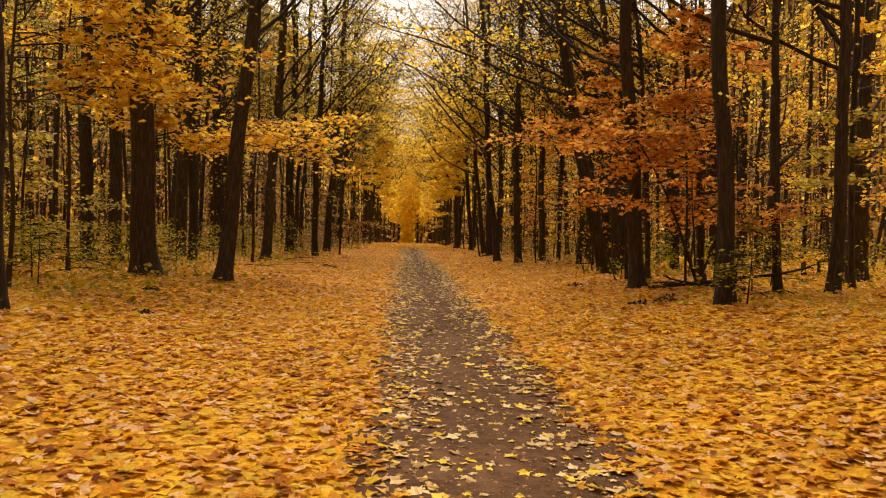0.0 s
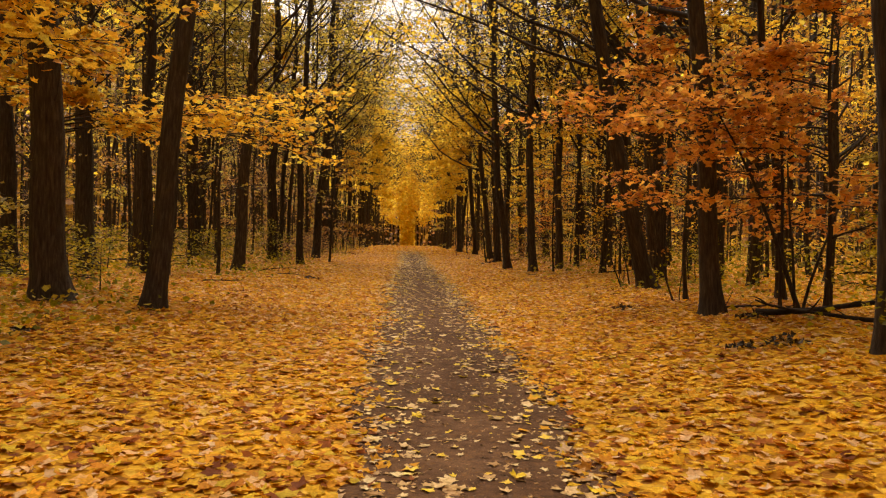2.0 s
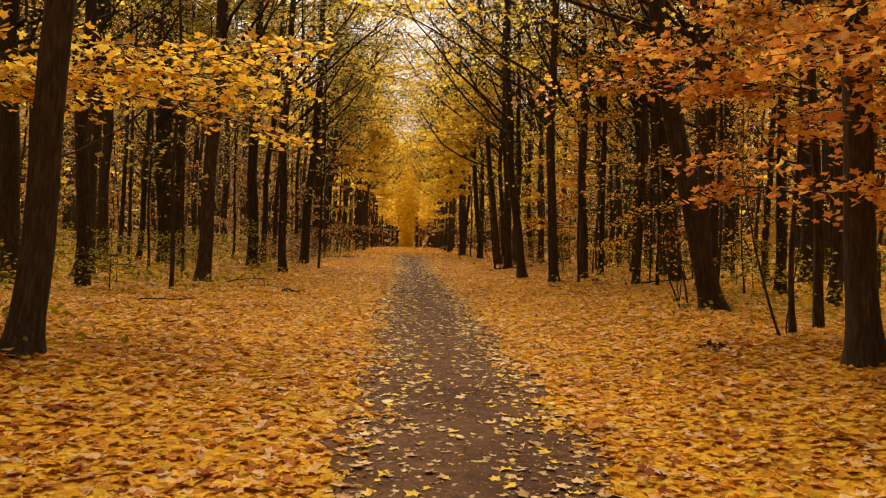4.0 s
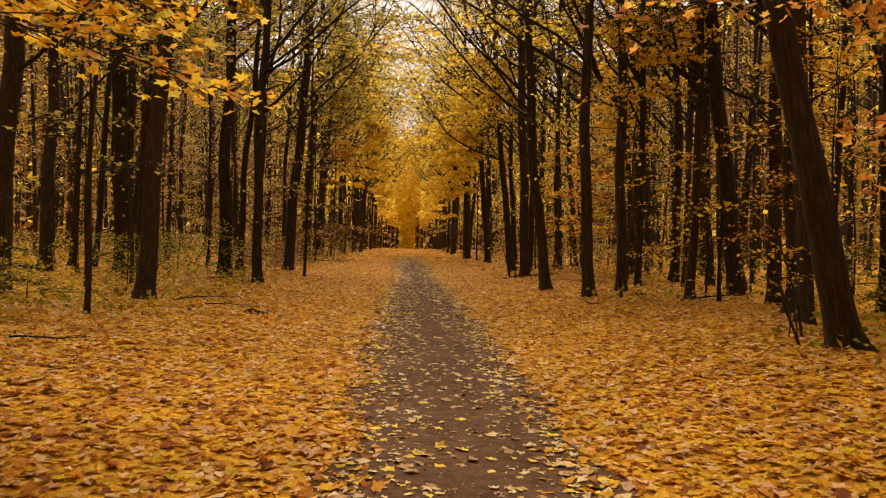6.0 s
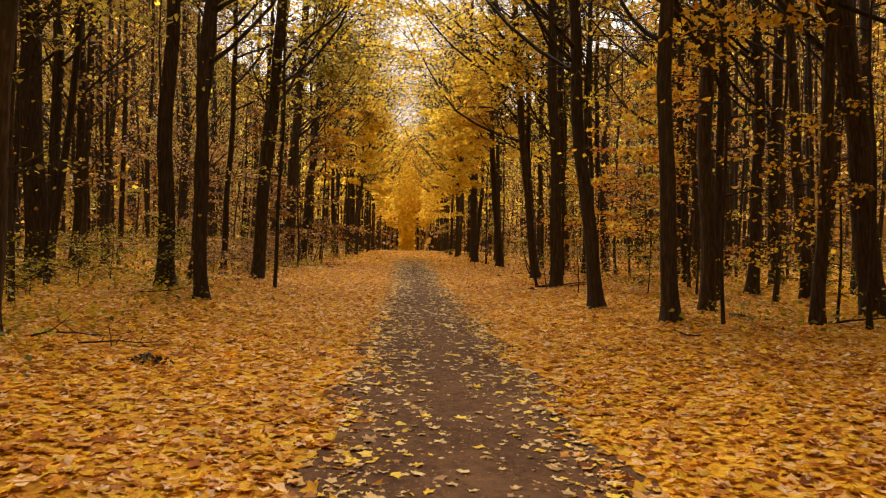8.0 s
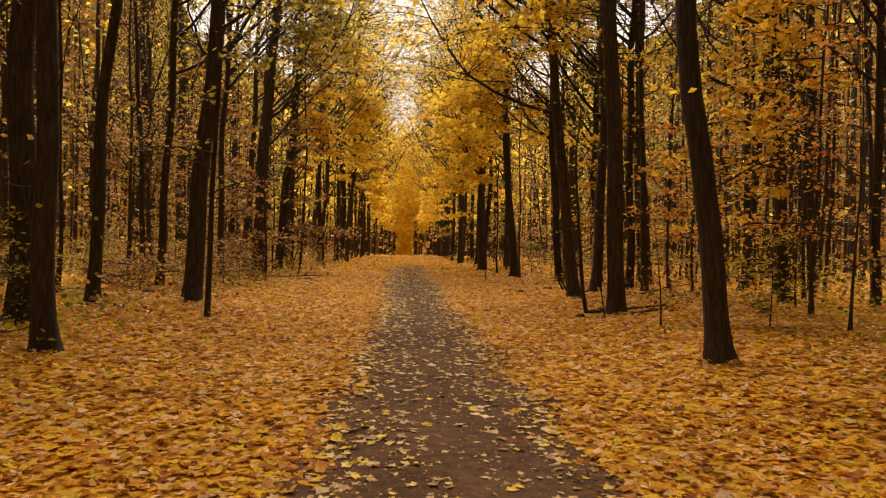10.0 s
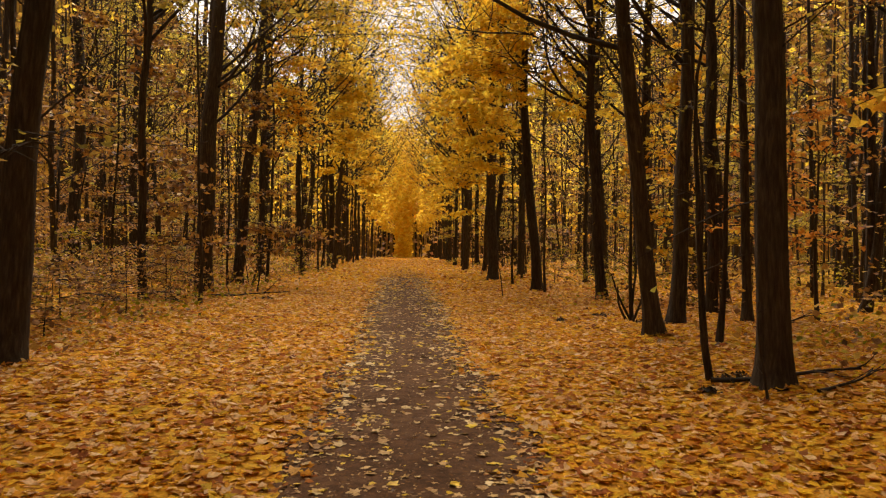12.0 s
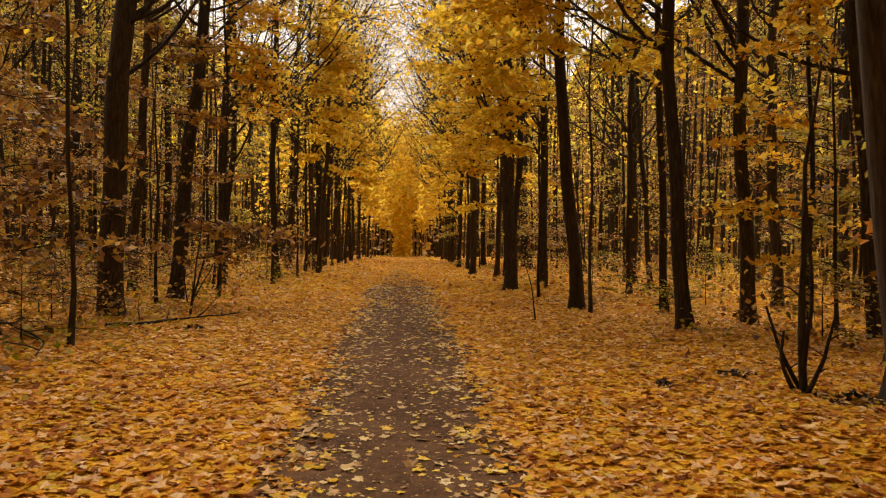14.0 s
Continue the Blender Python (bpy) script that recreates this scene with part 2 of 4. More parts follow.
def wavy(x, y):
    return (np.sin(x * 1.7 + 0.6 * y) * np.cos(y * 1.3 - 0.4 * x) + 0.5 * np.sin(3.9 * x + 1.2) * np.sin(4.3 * y + 0.5)) * 0.025


def height(x, y):
    """The lie of the land: a path in a shallow hollow, softly rolling verges, a fall beyond sixty metres."""
    x, y = np.asarray(x, float), np.asarray(y, float)
    off = np.abs(x - path_mid(y))
    on_left = x < path_mid(y)
    side = smooth(np.where(on_left, (off - 1.5) / 4.2, (off - 1.1) / 3.9))
    low = path_z(y)
    left = np.interp(y, (0, 9, 13, 16, 20, 28, 36, 45, 60), (-0.15, -0.12, -0.06, 0.03, 0.04, -0.05, 0.03, 0.05, 0.08))
    right = 0.10 + 0.07 * np.cos(2 * np.pi * (y - 10) / 32)
    roll = low + side * (np.where(on_left, left, right) * np.clip(1.6 - np.maximum(off, 12) / 20, 0.2, 1) - low)
    far = np.clip(y - 60, 0, 240)
    fall = -0.00006 * far ** 2 - 0.0288 * np.clip(y - 300, 0, 1e4)
    return roll + fall + wavy(x, y) * (0.25 + side) + 0.03 * smooth((off - path_half(y) + 0.1) / 0.6)


def grid(xs, ys, zfun):
    gx, gy = np.meshgrid(xs, ys)
    v = np.stack([gx, gy, zfun(gx, gy)], -1).reshape(-1, 3)
    n, m = len(xs), len(ys)
    i, j = np.meshgrid(np.arange(m - 1), np.arange(n - 1), indexing="ij")
    a = i * n + j
    return v, np.stack([a, a + 1, a + n + 1, a + n], -1).reshape(-1, 4)


reach = np.geomspace(16, 900, 22)
xs = np.concatenate([-reach[::-1] + 1, np.arange(-14, 16, 0.4), reach + 1])
ys = np.concatenate([-np.geomspace(7, 300, 10)[::-1], np.arange(-6, 70, 0.4), np.geomspace(71, 1500, 40)])
ground = tagged(new("ground", mesh_of("ground", [grid(xs, ys, height)], M_GROUND)),
                "forest floor buried under golden fallen maple leaves", "ground", kind="structure")

across = np.linspace(-1, 1, 15)
along = np.arange(-8, 88, 0.2)
gy = np.repeat(along[:, None], 15, 1)
edge = 1 + 0.10 * np.sin(gy * 2.1 + 3 * np.sign(across)) * np.abs(across) + RNG.normal(0, 0.035, gy.shape) * np.abs(across)
gx = path_mid(gy) + across[None, :] * (path_half(gy) + 0.12) * edge * (1 - smooth((gy - 64) / 24) * 0.9)
gz = height(gx, gy) + 0.006 + RNG.normal(0, 0.002, gx.shape) + 0.012 * (1 - np.abs(across[None, :]) ** 4)
i, j = np.meshgrid(np.arange(len(along) - 1), np.arange(14), indexing="ij")
a = i * 15 + j
path = tagged(new("path", mesh_of("path", [(np.stack([gx, gy, gz], -1).reshape(-1, 3), np.stack([a, a + 1, a + 16, a + 15], -1).reshape(-1, 4))], M_PATH)),
              "damp brown dirt footpath strewn with pale leaves", "path", kind="structure")


def strew(count, x0, x1, y0, y1, size, shape, rng, keep_path=False, lift=0.03, tilt=0.28, curl=0.10):
    x, y = rng.uniform(x0, x1, count), rng.uniform(y0, y1, count)
    off = np.abs(x - path_mid(y)) - path_half(y) * (1 + 0.12 * np.sin(2.3 * y + np.sign(x) * 2) + 0.1 * np.sin(7.1 * y))
    if not keep_path:
        ok = off > -np.abs(rng.normal(0, 0.16, count)) + rng.normal(0.03, 0.06, count)
        x, y = x[ok], y[ok]
    s = rng.uniform(size[0], size[1], len(x))
    z = height(x, y) + 0.008 + rng.uniform(0, 1, len(x)) ** 1.5 * lift
    return leaves(np.stack([x, y, z], -1), s, shape, tilt, curl, rng)


r1 = np.random.default_rng(11)
litter = [strew(62000, -7.0, 8.0, 1.5, 42.0, (0.034, 0.074), PALM, r1, lift=0.014, tilt=0.17),
          strew(50000, -5.0, 6.2, 1.5, 48.0, (0.040, 0.088), MAPLE, r1, lift=0.026, tilt=0.20, curl=0.18),
          strew(34000, -7.0, 8.5, 42.0, 62.0, (0.045, 0.085), PALM, r1, lift=0.03, tilt=0.18)]
tagged(new("leaf_litter", mesh_of("leaf_litter", litter, M_LITTER)),
       "thick carpet of golden and ochre maple leaves on the verges", "fallen leaves", kind="stuff")
dry = [strew(11000, -6.5, 8.0, 33.0, 62.0, (0.04, 0.08), PALM, r1, lift=0.035, tilt=0.22, curl=0.16),
       strew(24000, -6.5, 8.0, 15.0, 60.0, (0.035, 0.075), PALM, r1, lift=0.03, tilt=0.2, curl=0.16)]
tagged(new("dry_litter", mesh_of("dry_litter", dry, M_DRY)), "dry tan and red-brown leaves lying on the golden carpet", "fallen leaves", kind="stuff")
far_litter = [strew(26000, -24, -6.5, 3, 60, (0.06, 0.11), KITE, r1, lift=0.06),
              strew(26000, 8, 26, 3, 60, (0.06, 0.11), KITE, r1, lift=0.06),
              strew(30000, -14, 15, 56, 120, (0.08, 0.14), KITE, r1, lift=0.05),
              strew(700, -1.8, 1.4, 58, 68, (0.04, 0.09), PALM, r1, True, 0.03), strew(1500, -1.9, 1.2, 66, 74, (0.045, 0.095), PALM, r1, True, 0.035),
              strew(5200, -2.4, 1.2, 72, 105, (0.06, 0.11), KITE, r1, True, 0.04), strew(6000, -4.0, 0.6, 105, 195, (0.08, 0.15), KITE, r1, True, 0.04)]
tagged(new("forest_litter", mesh_of("forest_litter", far_litter, M_LITTER, False)),
       "fallen yellow and brown leaves between the trees", "fallen leaves", kind="stuff")


# ---- trees ----
def bend(start, heading, length, steps, rng, lift=0.0, wander=0.12):
    """Points of a branch that starts along heading and turns slowly up (lift > 0) or down."""
    p, d = [np.asarray(start, float)], np.asarray(heading, float)
    for _ in range(steps):
        d = d + np.array([0, 0, lift]) / steps + rng.normal(0, wander, 3)
        d = d / np.linalg.norm(d)
        p.append(p[-1] + d * length / steps)
    return np.array(p)


def taper(r0, r1, n):
    return np.linspace(r0, r1, n)


def axis_at(h, seed):
    """The sway of a stem at height h."""
    q = np.random.default_rng(seed)
    a, b, c, d = q.uniform(0, 6.28, 4)
    k = q.uniform(0.03, 0.10, 2)
    h = np.asarray(h, float)
    sx = k[0] * (np.sin(0.55 * h + a) - np.sin(a)) + 0.03 * (np.sin(1.7 * h + c) - np.sin(c))
    sy = k[1] * (np.sin(0.48 * h + b) - np.sin(b)) + 0.03 * (np.sin(1.5 * h + d) - np.sin(d))
    return np.stack([sx, sy, h], -1)


def trunk_mesh(d, tall, seed, sides=12, flare=0.9):
    q = np.random.default_rng(seed + 500)
    hs = np.concatenate([[-0.15, 0.0, 0.08, 0.2, 0.4, 0.7, 1.1], np.linspace(1.6, tall, int(tall / 0.85))])
    r = 0.5 * d * (1.04 - 0.72 * (np.clip(hs, 0, tall) / tall) ** 1.1)
    return mesh_of("trunk", [tube(axis_at(hs, seed), r, sides, 0.045, q, flare)], M_BARK)


def crown_meshes(seed, tall, leaf_count, mat, leaf_size=(0.07, 0.12), shape=PALM, low=5.5, spread=1.0, fine=True, lean_in=0.0):
    """Branches (each with its twigs) and autumn leaves of a tall forest tree."""
    q = np.random.default_rng(seed)
    boughs, spots = [], []
    for _ in range(q.integers(5, 8)):
        z = q.uniform(1.8, low + 1)
        t = q.uniform(0, 6.28)
        pts = bend(axis_at(z, seed), (math.cos(t), math.sin(t), q.uniform(-0.1, 0.5)), q.uniform(0.6, 2.0), 4, q, 0.1, 0.2)
        boughs.append([tube(pts, taper(0.014, 0.004, len(pts)), 3)])
        spots.append(pts[2:])
    for _ in range(q.integers(14, 18) if fine else 14):
        z = low + (tall - low) * q.uniform(0, 0.97) ** 1.15
        t = q.uniform(0, 6.28)
        span = spread * q.uniform(2.2, 4.8) * (1.1 - 0.55 * (z / tall))
        if q.uniform() < lean_in:
            t, span = q.normal(0, 0.6), span * 1.6
        pts = bend(axis_at(z, seed), (math.cos(t), math.sin(t), q.uniform(0.3, 1.1)), span, 7 if fine else 5, q, 0.9, 0.13)
        bough = [tube(pts, taper(0.055 * (1.15 - z / tall), 0.012, len(pts)), 5 if fine else 4)]
        for _ in range(q.integers(8, 11) if fine else 6):
            i = q.integers(2, len(pts))
            s = bend(pts[i], (*q.normal(0, 0.7, 2), q.uniform(-0.1, 0.9)), span * q.uniform(0.25, 0.5), 3, q, 0.25, 0.2)
            bough.append(tube(s, taper(0.016, 0.004, len(s)), 3))
            spots.append(s[1:])
            for _ in range(3 if fine else 0):
                g = bend(s[q.integers(1, len(s))], (*q.normal(0, 0.7, 2), q.uniform(-0.3, 0.6)), span * 0.2, 2, q, 0.1, 0.25)
                bough.append(tube(g, taper(0.008, 0.003, len(g)), 3))
                spots.append(g)
        boughs.append(bough)
    spots = np.concatenate(spots)
    at = spots[q.integers(0, len(spots), leaf_count)] + q.normal(0, 0.2, (leaf_count, 3))
    size = q.uniform(leaf_size[0], leaf_size[1], leaf_count)
    return boughs, mesh_of("crown", [leaves(at, size, shape, 0.6, 0.25, q, 0.3)], mat, False)


def maple_meshes(seed, tall, spread, leaf_count, mat, leaf_size=(0.05, 0.09), shape=PALM, first=1.6, toward=None, d=0.08, fine=True, arms=(), tilt=0.38):
    """A young understorey maple: thin stem, flat tiers of branches, leaves lying in sprays."""
    q = np.random.default_rng(seed)
    hs = np.linspace(-0.1, tall, 14)
    stem = [tube(axis_at(hs, seed), 0.5 * d * (1.05 - 0.85 * np.clip(hs, 0, tall) / tall), 8, 0.04, q, 0.5)]
    boughs, spots = [], []
    tiers = int(6 + tall * 1.3) if fine else int(4 + tall * 0.9)
    for k in range(tiers + len(arms)):
        z = first + (tall - first) * (k + q.uniform(0, 0.8)) / tiers
        t = q.uniform(0, 6.28)
        if toward is not None and q.uniform() < 0.6:
            t = toward + q.normal(0, 0.35)
        span = spread * q.uniform(0.6, 1.1) * (1.0 - 0.55 * ((z - first) / (tall - first)) ** 1.5)
        steps, rise = (7 if fine else 4), q.uniform(0.15, 0.5)
        if k >= tiers:
            z, t, span = arms[k - tiers]
            steps, rise = 14, 0.28
        pts = bend(axis_at(z, seed), (math.cos(t), math.sin(t), rise), span, steps, q, -0.45 if k < tiers else -0.36, 0.08 if k < tiers else 0.04)
        bough = [tube(pts, taper(0.20 * d, 0.005, len(pts)), 4 if fine else 3)]
        boughs.append(bough)
        for i in range(2, len(pts)):
            for sgn in (-1, 1):
                e = t + sgn * q.uniform(0.5, 1.1)
                s = bend(pts[i], (math.cos(e), math.sin(e), q.uniform(-0.15, 0.15)), min(span, 3.2) * q.uniform(0.2, 0.42), 4 if fine else 2, q, -0.25, 0.1)
                bough.append(tube(s, taper(0.009, 0.003, len(s)), 3))
                spots.append(s[1:])
    spots = np.concatenate(spots)
    at = spots[q.integers(0, len(spots), leaf_count)] + q.normal(0, 1, (leaf_count, 3)) * np.array([0.13, 0.13, 0.05])
    size = q.uniform(leaf_size[0], leaf_size[1], leaf_count)
    return stem, boughs, mesh_of("crown", [leaves(at, size, shape, tilt, 0.2, q, 0.25)], mat, False)


def bough_meshes(boughs):
    return [mesh_of("branch", b, M_TWIG) for b in boughs]


def stand(name, x, y, meshes, label, lean=(0.0, 0.0), turn=0.0, scale=1.0, group="", category="tree"):
    """One tree at a place: an Empty at its foot that carries trunk, each branch and crown."""
    base = new(name)
    z = float(height(x, y))
    tip = Matrix.Rotation(math.atan(lean[0]), 4, "Y") @ Matrix.Rotation(-math.atan(lean[1]), 4, "X")
    base.matrix_world = Matrix.Translation((x, y, z - 0.03)) @ tip @ Matrix.Rotation(turn, 4, "Z") @ Matrix.Scale(scale, 4)
    trunk, boughs, crown = meshes
    part("trunk", trunk, base)
    for me in boughs:
        part("branch", me, base)
    part("crown", crown, base)
    tagged(base, label, category, group)
    return base


BARE, THIN = "tall dark-barked forest tree with sparse yellow leaves", "slender dark-barked tree rising from the leaf litter"
LEANING = "leaning dark-barked tree at the edge of the path"
CROWNS = []
for k in range(10):
    boughs, crown = crown_meshes(40 + k, 18, 2300, (M_OLIVE, M_LEMON, M_GOLD, M_OLIVE, M_LEMON)[k % 5], (0.042, 0.075), KITE, 4.5, lean_in=0.62)
    CROWNS.append((bough_meshes(boughs), crown))
SPARSE = [crown_meshes(40 + k, 18, 1100, (M_OLIVE, M_LEMON, M_GOLD, M_OLIVE, M_LEMON)[k % 5], (0.042, 0.075), KITE, 4.5, lean_in=0.62)[1] for k in range(10)]
taken = []


def old_tree(x, y, d, lean=0.0, tall=18.0):
    """A tree of known place, girth and lean; its boughs reach out towards the light over the path."""
    q = random.Random(len(taken) + 900)
    k = q.randrange(10)
    if x < 0 and y > 14 and q.random() < 0.7:
        k = q.choice((0, 3, 5, 8))
    seed = 40 + k
    slim = d < 0.13
    if slim:
        tall = 7.0 + 25 * d
        seed = 80 + k % 3
    taken.append((x, y))
    sides = 14 if y < 50 and d > 0.2 else 9
    tr = trunk_mesh(d, tall, seed, sides, 0.5 if slim else 0.9)
    boughs, crown = SAPLING[k % 3] if slim else CROWNS[k]
    if not slim and x > 0 and 16 < y < 50:
        crown = SPARSE[k]
    label = LEANING if abs(lean) > 0.085 else (THIN if d < 0.2 else BARE)
    turn = (0.0 if x < 0.5 else math.pi) + q.uniform(-0.7, 0.7)
    return stand("tree", x, y, (tr, boughs, crown), label, (lean, q.uniform(-0.02, 0.02)), turn, 1.0, "forest trees")


SAPLING = []
for k in range(3):
    _, boughs, crown = maple_meshes(80 + k, 7.5, 1.2, 260, (M_OLIVE, M_GOLD, M_RUSSET)[k], first=2.0)
    SAPLING.append((bough_meshes(boughs), crown))

# the trees along the path, nearest stretch first: place, girth, lean
old_tree(-4.62, 9.85, 0.21, -0.020)
old_tree(5.22, 11.54, 0.25, -0.042)
old_tree(-5.10, 16.30, 0.50, -0.020)
old_tree(7.18, 14.06, 0.15, -0.041)
old_tree(8.29, 14.20, 0.23, -0.031)
old_tree(5.93, 15.39, 0.05, -0.026)
old_tree(5.10, 15.84, 0.28, -0.045)
old_tree(-3.43, 15.96, 0.31, 0.066)
old_tree(9.83, 16.30, 0.13, -0.033)
old_tree(7.39, 18.45, 0.16, -0.089)
old_tree(6.19, 18.87, 0.13, -0.091)
old_tree(-7.95, 21.92, 0.34, 0.000)
old_tree(-8.74, 22.00, 0.34, -0.010)
old_tree(5.98, 22.16, 0.40, -0.208)
old_tree(-4.72, 24.52, 0.09, -0.005)
old_tree(-6.65, 24.73, 0.28, -0.022)
old_tree(-8.46, 25.35, 0.48, -0.010)
old_tree(7.04, 25.41, 0.26, -0.080)
old_tree(7.86, 27.43, 0.39, -0.022)
old_tree(9.75, 27.55, 0.26, -0.054)
old_tree(-4.93, 27.55, 0.34, 0.042)
old_tree(-8.31, 28.53, 0.45, 0.015)
old_tree(8.57, 29.81, 0.30, -0.005)
old_tree(5.08, 30.05, 0.06, -0.048)
old_tree(6.91, 30.74, 0.21, -0.009)
old_tree(4.50, 30.74, 0.28, -0.023)
old_tree(-6.63, 31.46, 0.10, -0.039)
old_tree(8.51, 31.70, 0.41, -0.128)
old_tree(5.67, 32.33, 0.27, -0.040)
old_tree(13.36, 33.23, 0.52, -0.026)
old_tree(-3.99, 33.53, 0.25, 0.007)
old_tree(3.93, 33.73, 0.27, -0.093)
old_tree(6.82, 34.86, 0.19, -0.022)
old_tree(-10.78, 35.63, 0.36, -0.012)
old_tree(9.36, 35.94, 0.24, -0.065)
old_tree(-5.54, 36.07, 0.39, -0.013)
old_tree(-9.10, 37.33, 0.54, -0.051)
old_tree(8.69, 37.35, 0.28, -0.022)
old_tree(16.45, 37.77, 0.46, 0.009)
old_tree(-3.46, 38.27, 0.10, 0.002)
old_tree(-5.84, 39.17, 0.23, 0.038)
old_tree(4.06, 39.21, 0.32, -0.031)
old_tree(-4.39, 40.43, 0.36, 0.048)
old_tree(13.93, 41.48, 0.41, -0.023)
old_tree(8.54, 41.68, 0.22, -0.036)
old_tree(11.42, 41.79, 0.38, -0.017)
old_tree(4.13, 43.51, 0.26, -0.100)
old_tree(5.21, 44.31, 0.06, -0.032)
old_tree(4.99, 45.05, 0.26, 0.004)
old_tree(6.42, 45.34, 0.17, -0.028)
old_tree(10.37, 45.82, 0.25, -0.032)
old_tree(-12.08, 46.88, 0.34, -0.018)
old_tree(12.19, 47.49, 0.25, -0.046)
old_tree(8.20, 50.77, 0.24, -0.056)
old_tree(5.29, 51.84, 0.26, -0.051)
old_tree(6.93, 52.93, 0.29, -0.030)
old_tree(-5.67, 53.12, 0.47, 0.045)
old_tree(4.22, 56.57, 0.32, -0.048)
old_tree(-5.69, 57.15, 0.35, 0.062)
old_tree(10.04, 58.34, 0.30, -0.012)
old_tree(-13.32, 62.10, 0.45, -0.014)
old_tree(-6.27, 63.87, 0.26, 0.021)
old_tree(3.50, 64.15, 0.43, -0.037)
old_tree(5.15, 67.62, 0.33, -0.029)
old_tree(-7.25, 67.87, 0.24, 0.014)
old_tree(8.99, 69.08, 0.46, 0.014)
old_tree(-13.57, 69.40, 0.46, -0.014)
old_tree(2.96, 75.74, 0.30, -0.023)
old_tree(-7.01, 80.97, 0.34, 0.026)
old_tree(-5.60, 82.65, 0.42, -0.011)
old_tree(12.92, 87.39, 0.36, -0.020)
old_tree(-23.28, 88.52, 0.55, -0.004)
old_tree(-25.94, 88.57, 0.55, -0.024)
old_tree(8.05, 93.55, 0.55, -0.019)
old_tree(-9.84, 96.34, 0.47, 0.037)
old_tree(-7.44, 107.21, 0.55, 0.005)


# further on, tall trees whose boughs meet over the path
ARCH = []
for k in range(5):
    boughs, crown = crown_meshes(140 + k, 20, 1500, (M_LEMON, M_OLIVE, M_GOLD)[k % 3], (0.07, 0.12), KITE, 5.5, 1.25, True, 0.7)
    ARCH.append(([mesh_of("branch", [t for b in boughs[m::6] for t in b], M_TWIG) for m in range(6)], crown))
ar = random.Random(77)
for k in range(17):
    for side in (-1, 1):
        y = 44 + 5.0 * k + ar.uniform(-1.2, 1.2) + (2.5 if side > 0 else 0)
        x = float(path_mid(y)) + side * (ar.uniform(3.9, 5.2) if y > 66 else ar.uniform(6.2, 7.6))
        if any((x - p) ** 2 + (y - r) ** 2 < (1.4 if y > 66 else 4.0) for p, r in taken):
            continue
        taken.append((x, y))
        m = ar.randrange(5)
        stand("tree", x, y, (trunk_mesh(ar.uniform(0.18, 0.30), 20, 140 + m, 9), *ARCH[m]), BARE, (ar.gauss(0, 0.02), 0), (0 if side < 0 else math.pi) + ar.uniform(-0.5, 0.5), 1.0, "forest trees")

# young maples whose sprays hang over the verges
MAPLE_LABEL = {"gold": "young maple with flat sprays of golden leaves", "orange": "young maple with layered orange leaves",
               "olive": "young maple with yellow-green leaves", "russet": "young understorey tree with russet-brown leaves",
               "lemon": "young maple with bright lemon-yellow leaves"}
MATS = {"gold": M_GOLD, "orange": M_ORANGE, "olive": M_OLIVE, "russet": M_RUSSET, "lemon": M_LEMON}


def maple(x, y, tall, spread, count, hue, toward=None, size=(0.05, 0.09), shape=MAPLE, first=1.6, d=0.08, seed=0, lean=0.0, arms=()):
    me = maple_meshes(200 + seed + int(abs(x * 31 + y * 17)), tall, spread, count, MATS[hue], size, shape, first, toward, d, y < 75, arms, 0.38 if y < 25 else 0.6)
    taken.append((x, y))
    if y < 75:
        me = (mesh_of("trunk", me[0], M_BARK), bough_meshes(me[1]), me[2])
    else:
        me = (mesh_of("trunk", me[0] + [t for b in me[1] for t in b], M_BARK), [], me[2])
    return stand("young_maple", x, y, me, MAPLE_LABEL[hue], (lean, 0), 0.0, 1.0, "young maples")


maple(-5.6, 17.4, 5.6, 0.9, 3600, "gold", 0.3, (0.055, 0.10), first=3.4, seed=1, arms=((2.75, 0.33, 4.4), (2.9, 0.5, 4.2), (2.7, 0.15, 3.8), (2.85, 0.4, 4.6), (2.95, 0.25, 4.0)))
maple(-6.2, 13.0, 7.5, 2.8, 2500, "gold", 0.3, (0.06, 0.11), first=3.0, seed=2, arms=((3.2, 0.1, 3.0), (4.0, 0.4, 4.0)))
maple(-6.8, 16.5, 8.5, 2.6, 2200, "gold", 0.3, (0.06, 0.11), first=3.0, seed=3)
maple(6.3, 14.8, 5.4, 2.2, 2500, "orange", 3.1, (0.05, 0.10), first=0.9, seed=4, arms=((2.8, 3.1, 2.2), (2.9, 3.5, 2.4)))
maple(7.8, 17.5, 5.4, 2.4, 1700, "orange", 3.0, (0.05, 0.10), first=1.2, seed=5)
maple(8.6, 22.8, 7.5, 2.6, 1300, "gold", 2.9, (0.06, 0.11), first=3.8, seed=6)
maple(5.5, 18.2, 5.6, 1.8, 1700, "orange", 3.0, (0.05, 0.10), first=1.8, seed=7, arms=((3.2, 3.0, 2.8), (3.4, 3.3, 2.4)))
maple(7.3, 29.9, 9.0, 3.2, 2400, "gold", 2.9, (0.06, 0.11), PALM, 4.6, seed=8)
maple(-7.2, 30.2, 9.5, 3.0, 2200, "olive", 0.2, (0.06, 0.11), PALM, 5.0, seed=9)
maple(4.7, 42.3, 10.5, 3.0, 2900, "lemon", 3.0, (0.06, 0.11), PALM, 5.6, seed=10, arms=((6.6, 3.1, 4.4), (7.8, 2.6, 4.0), (5.9, 3.6, 4.0)))
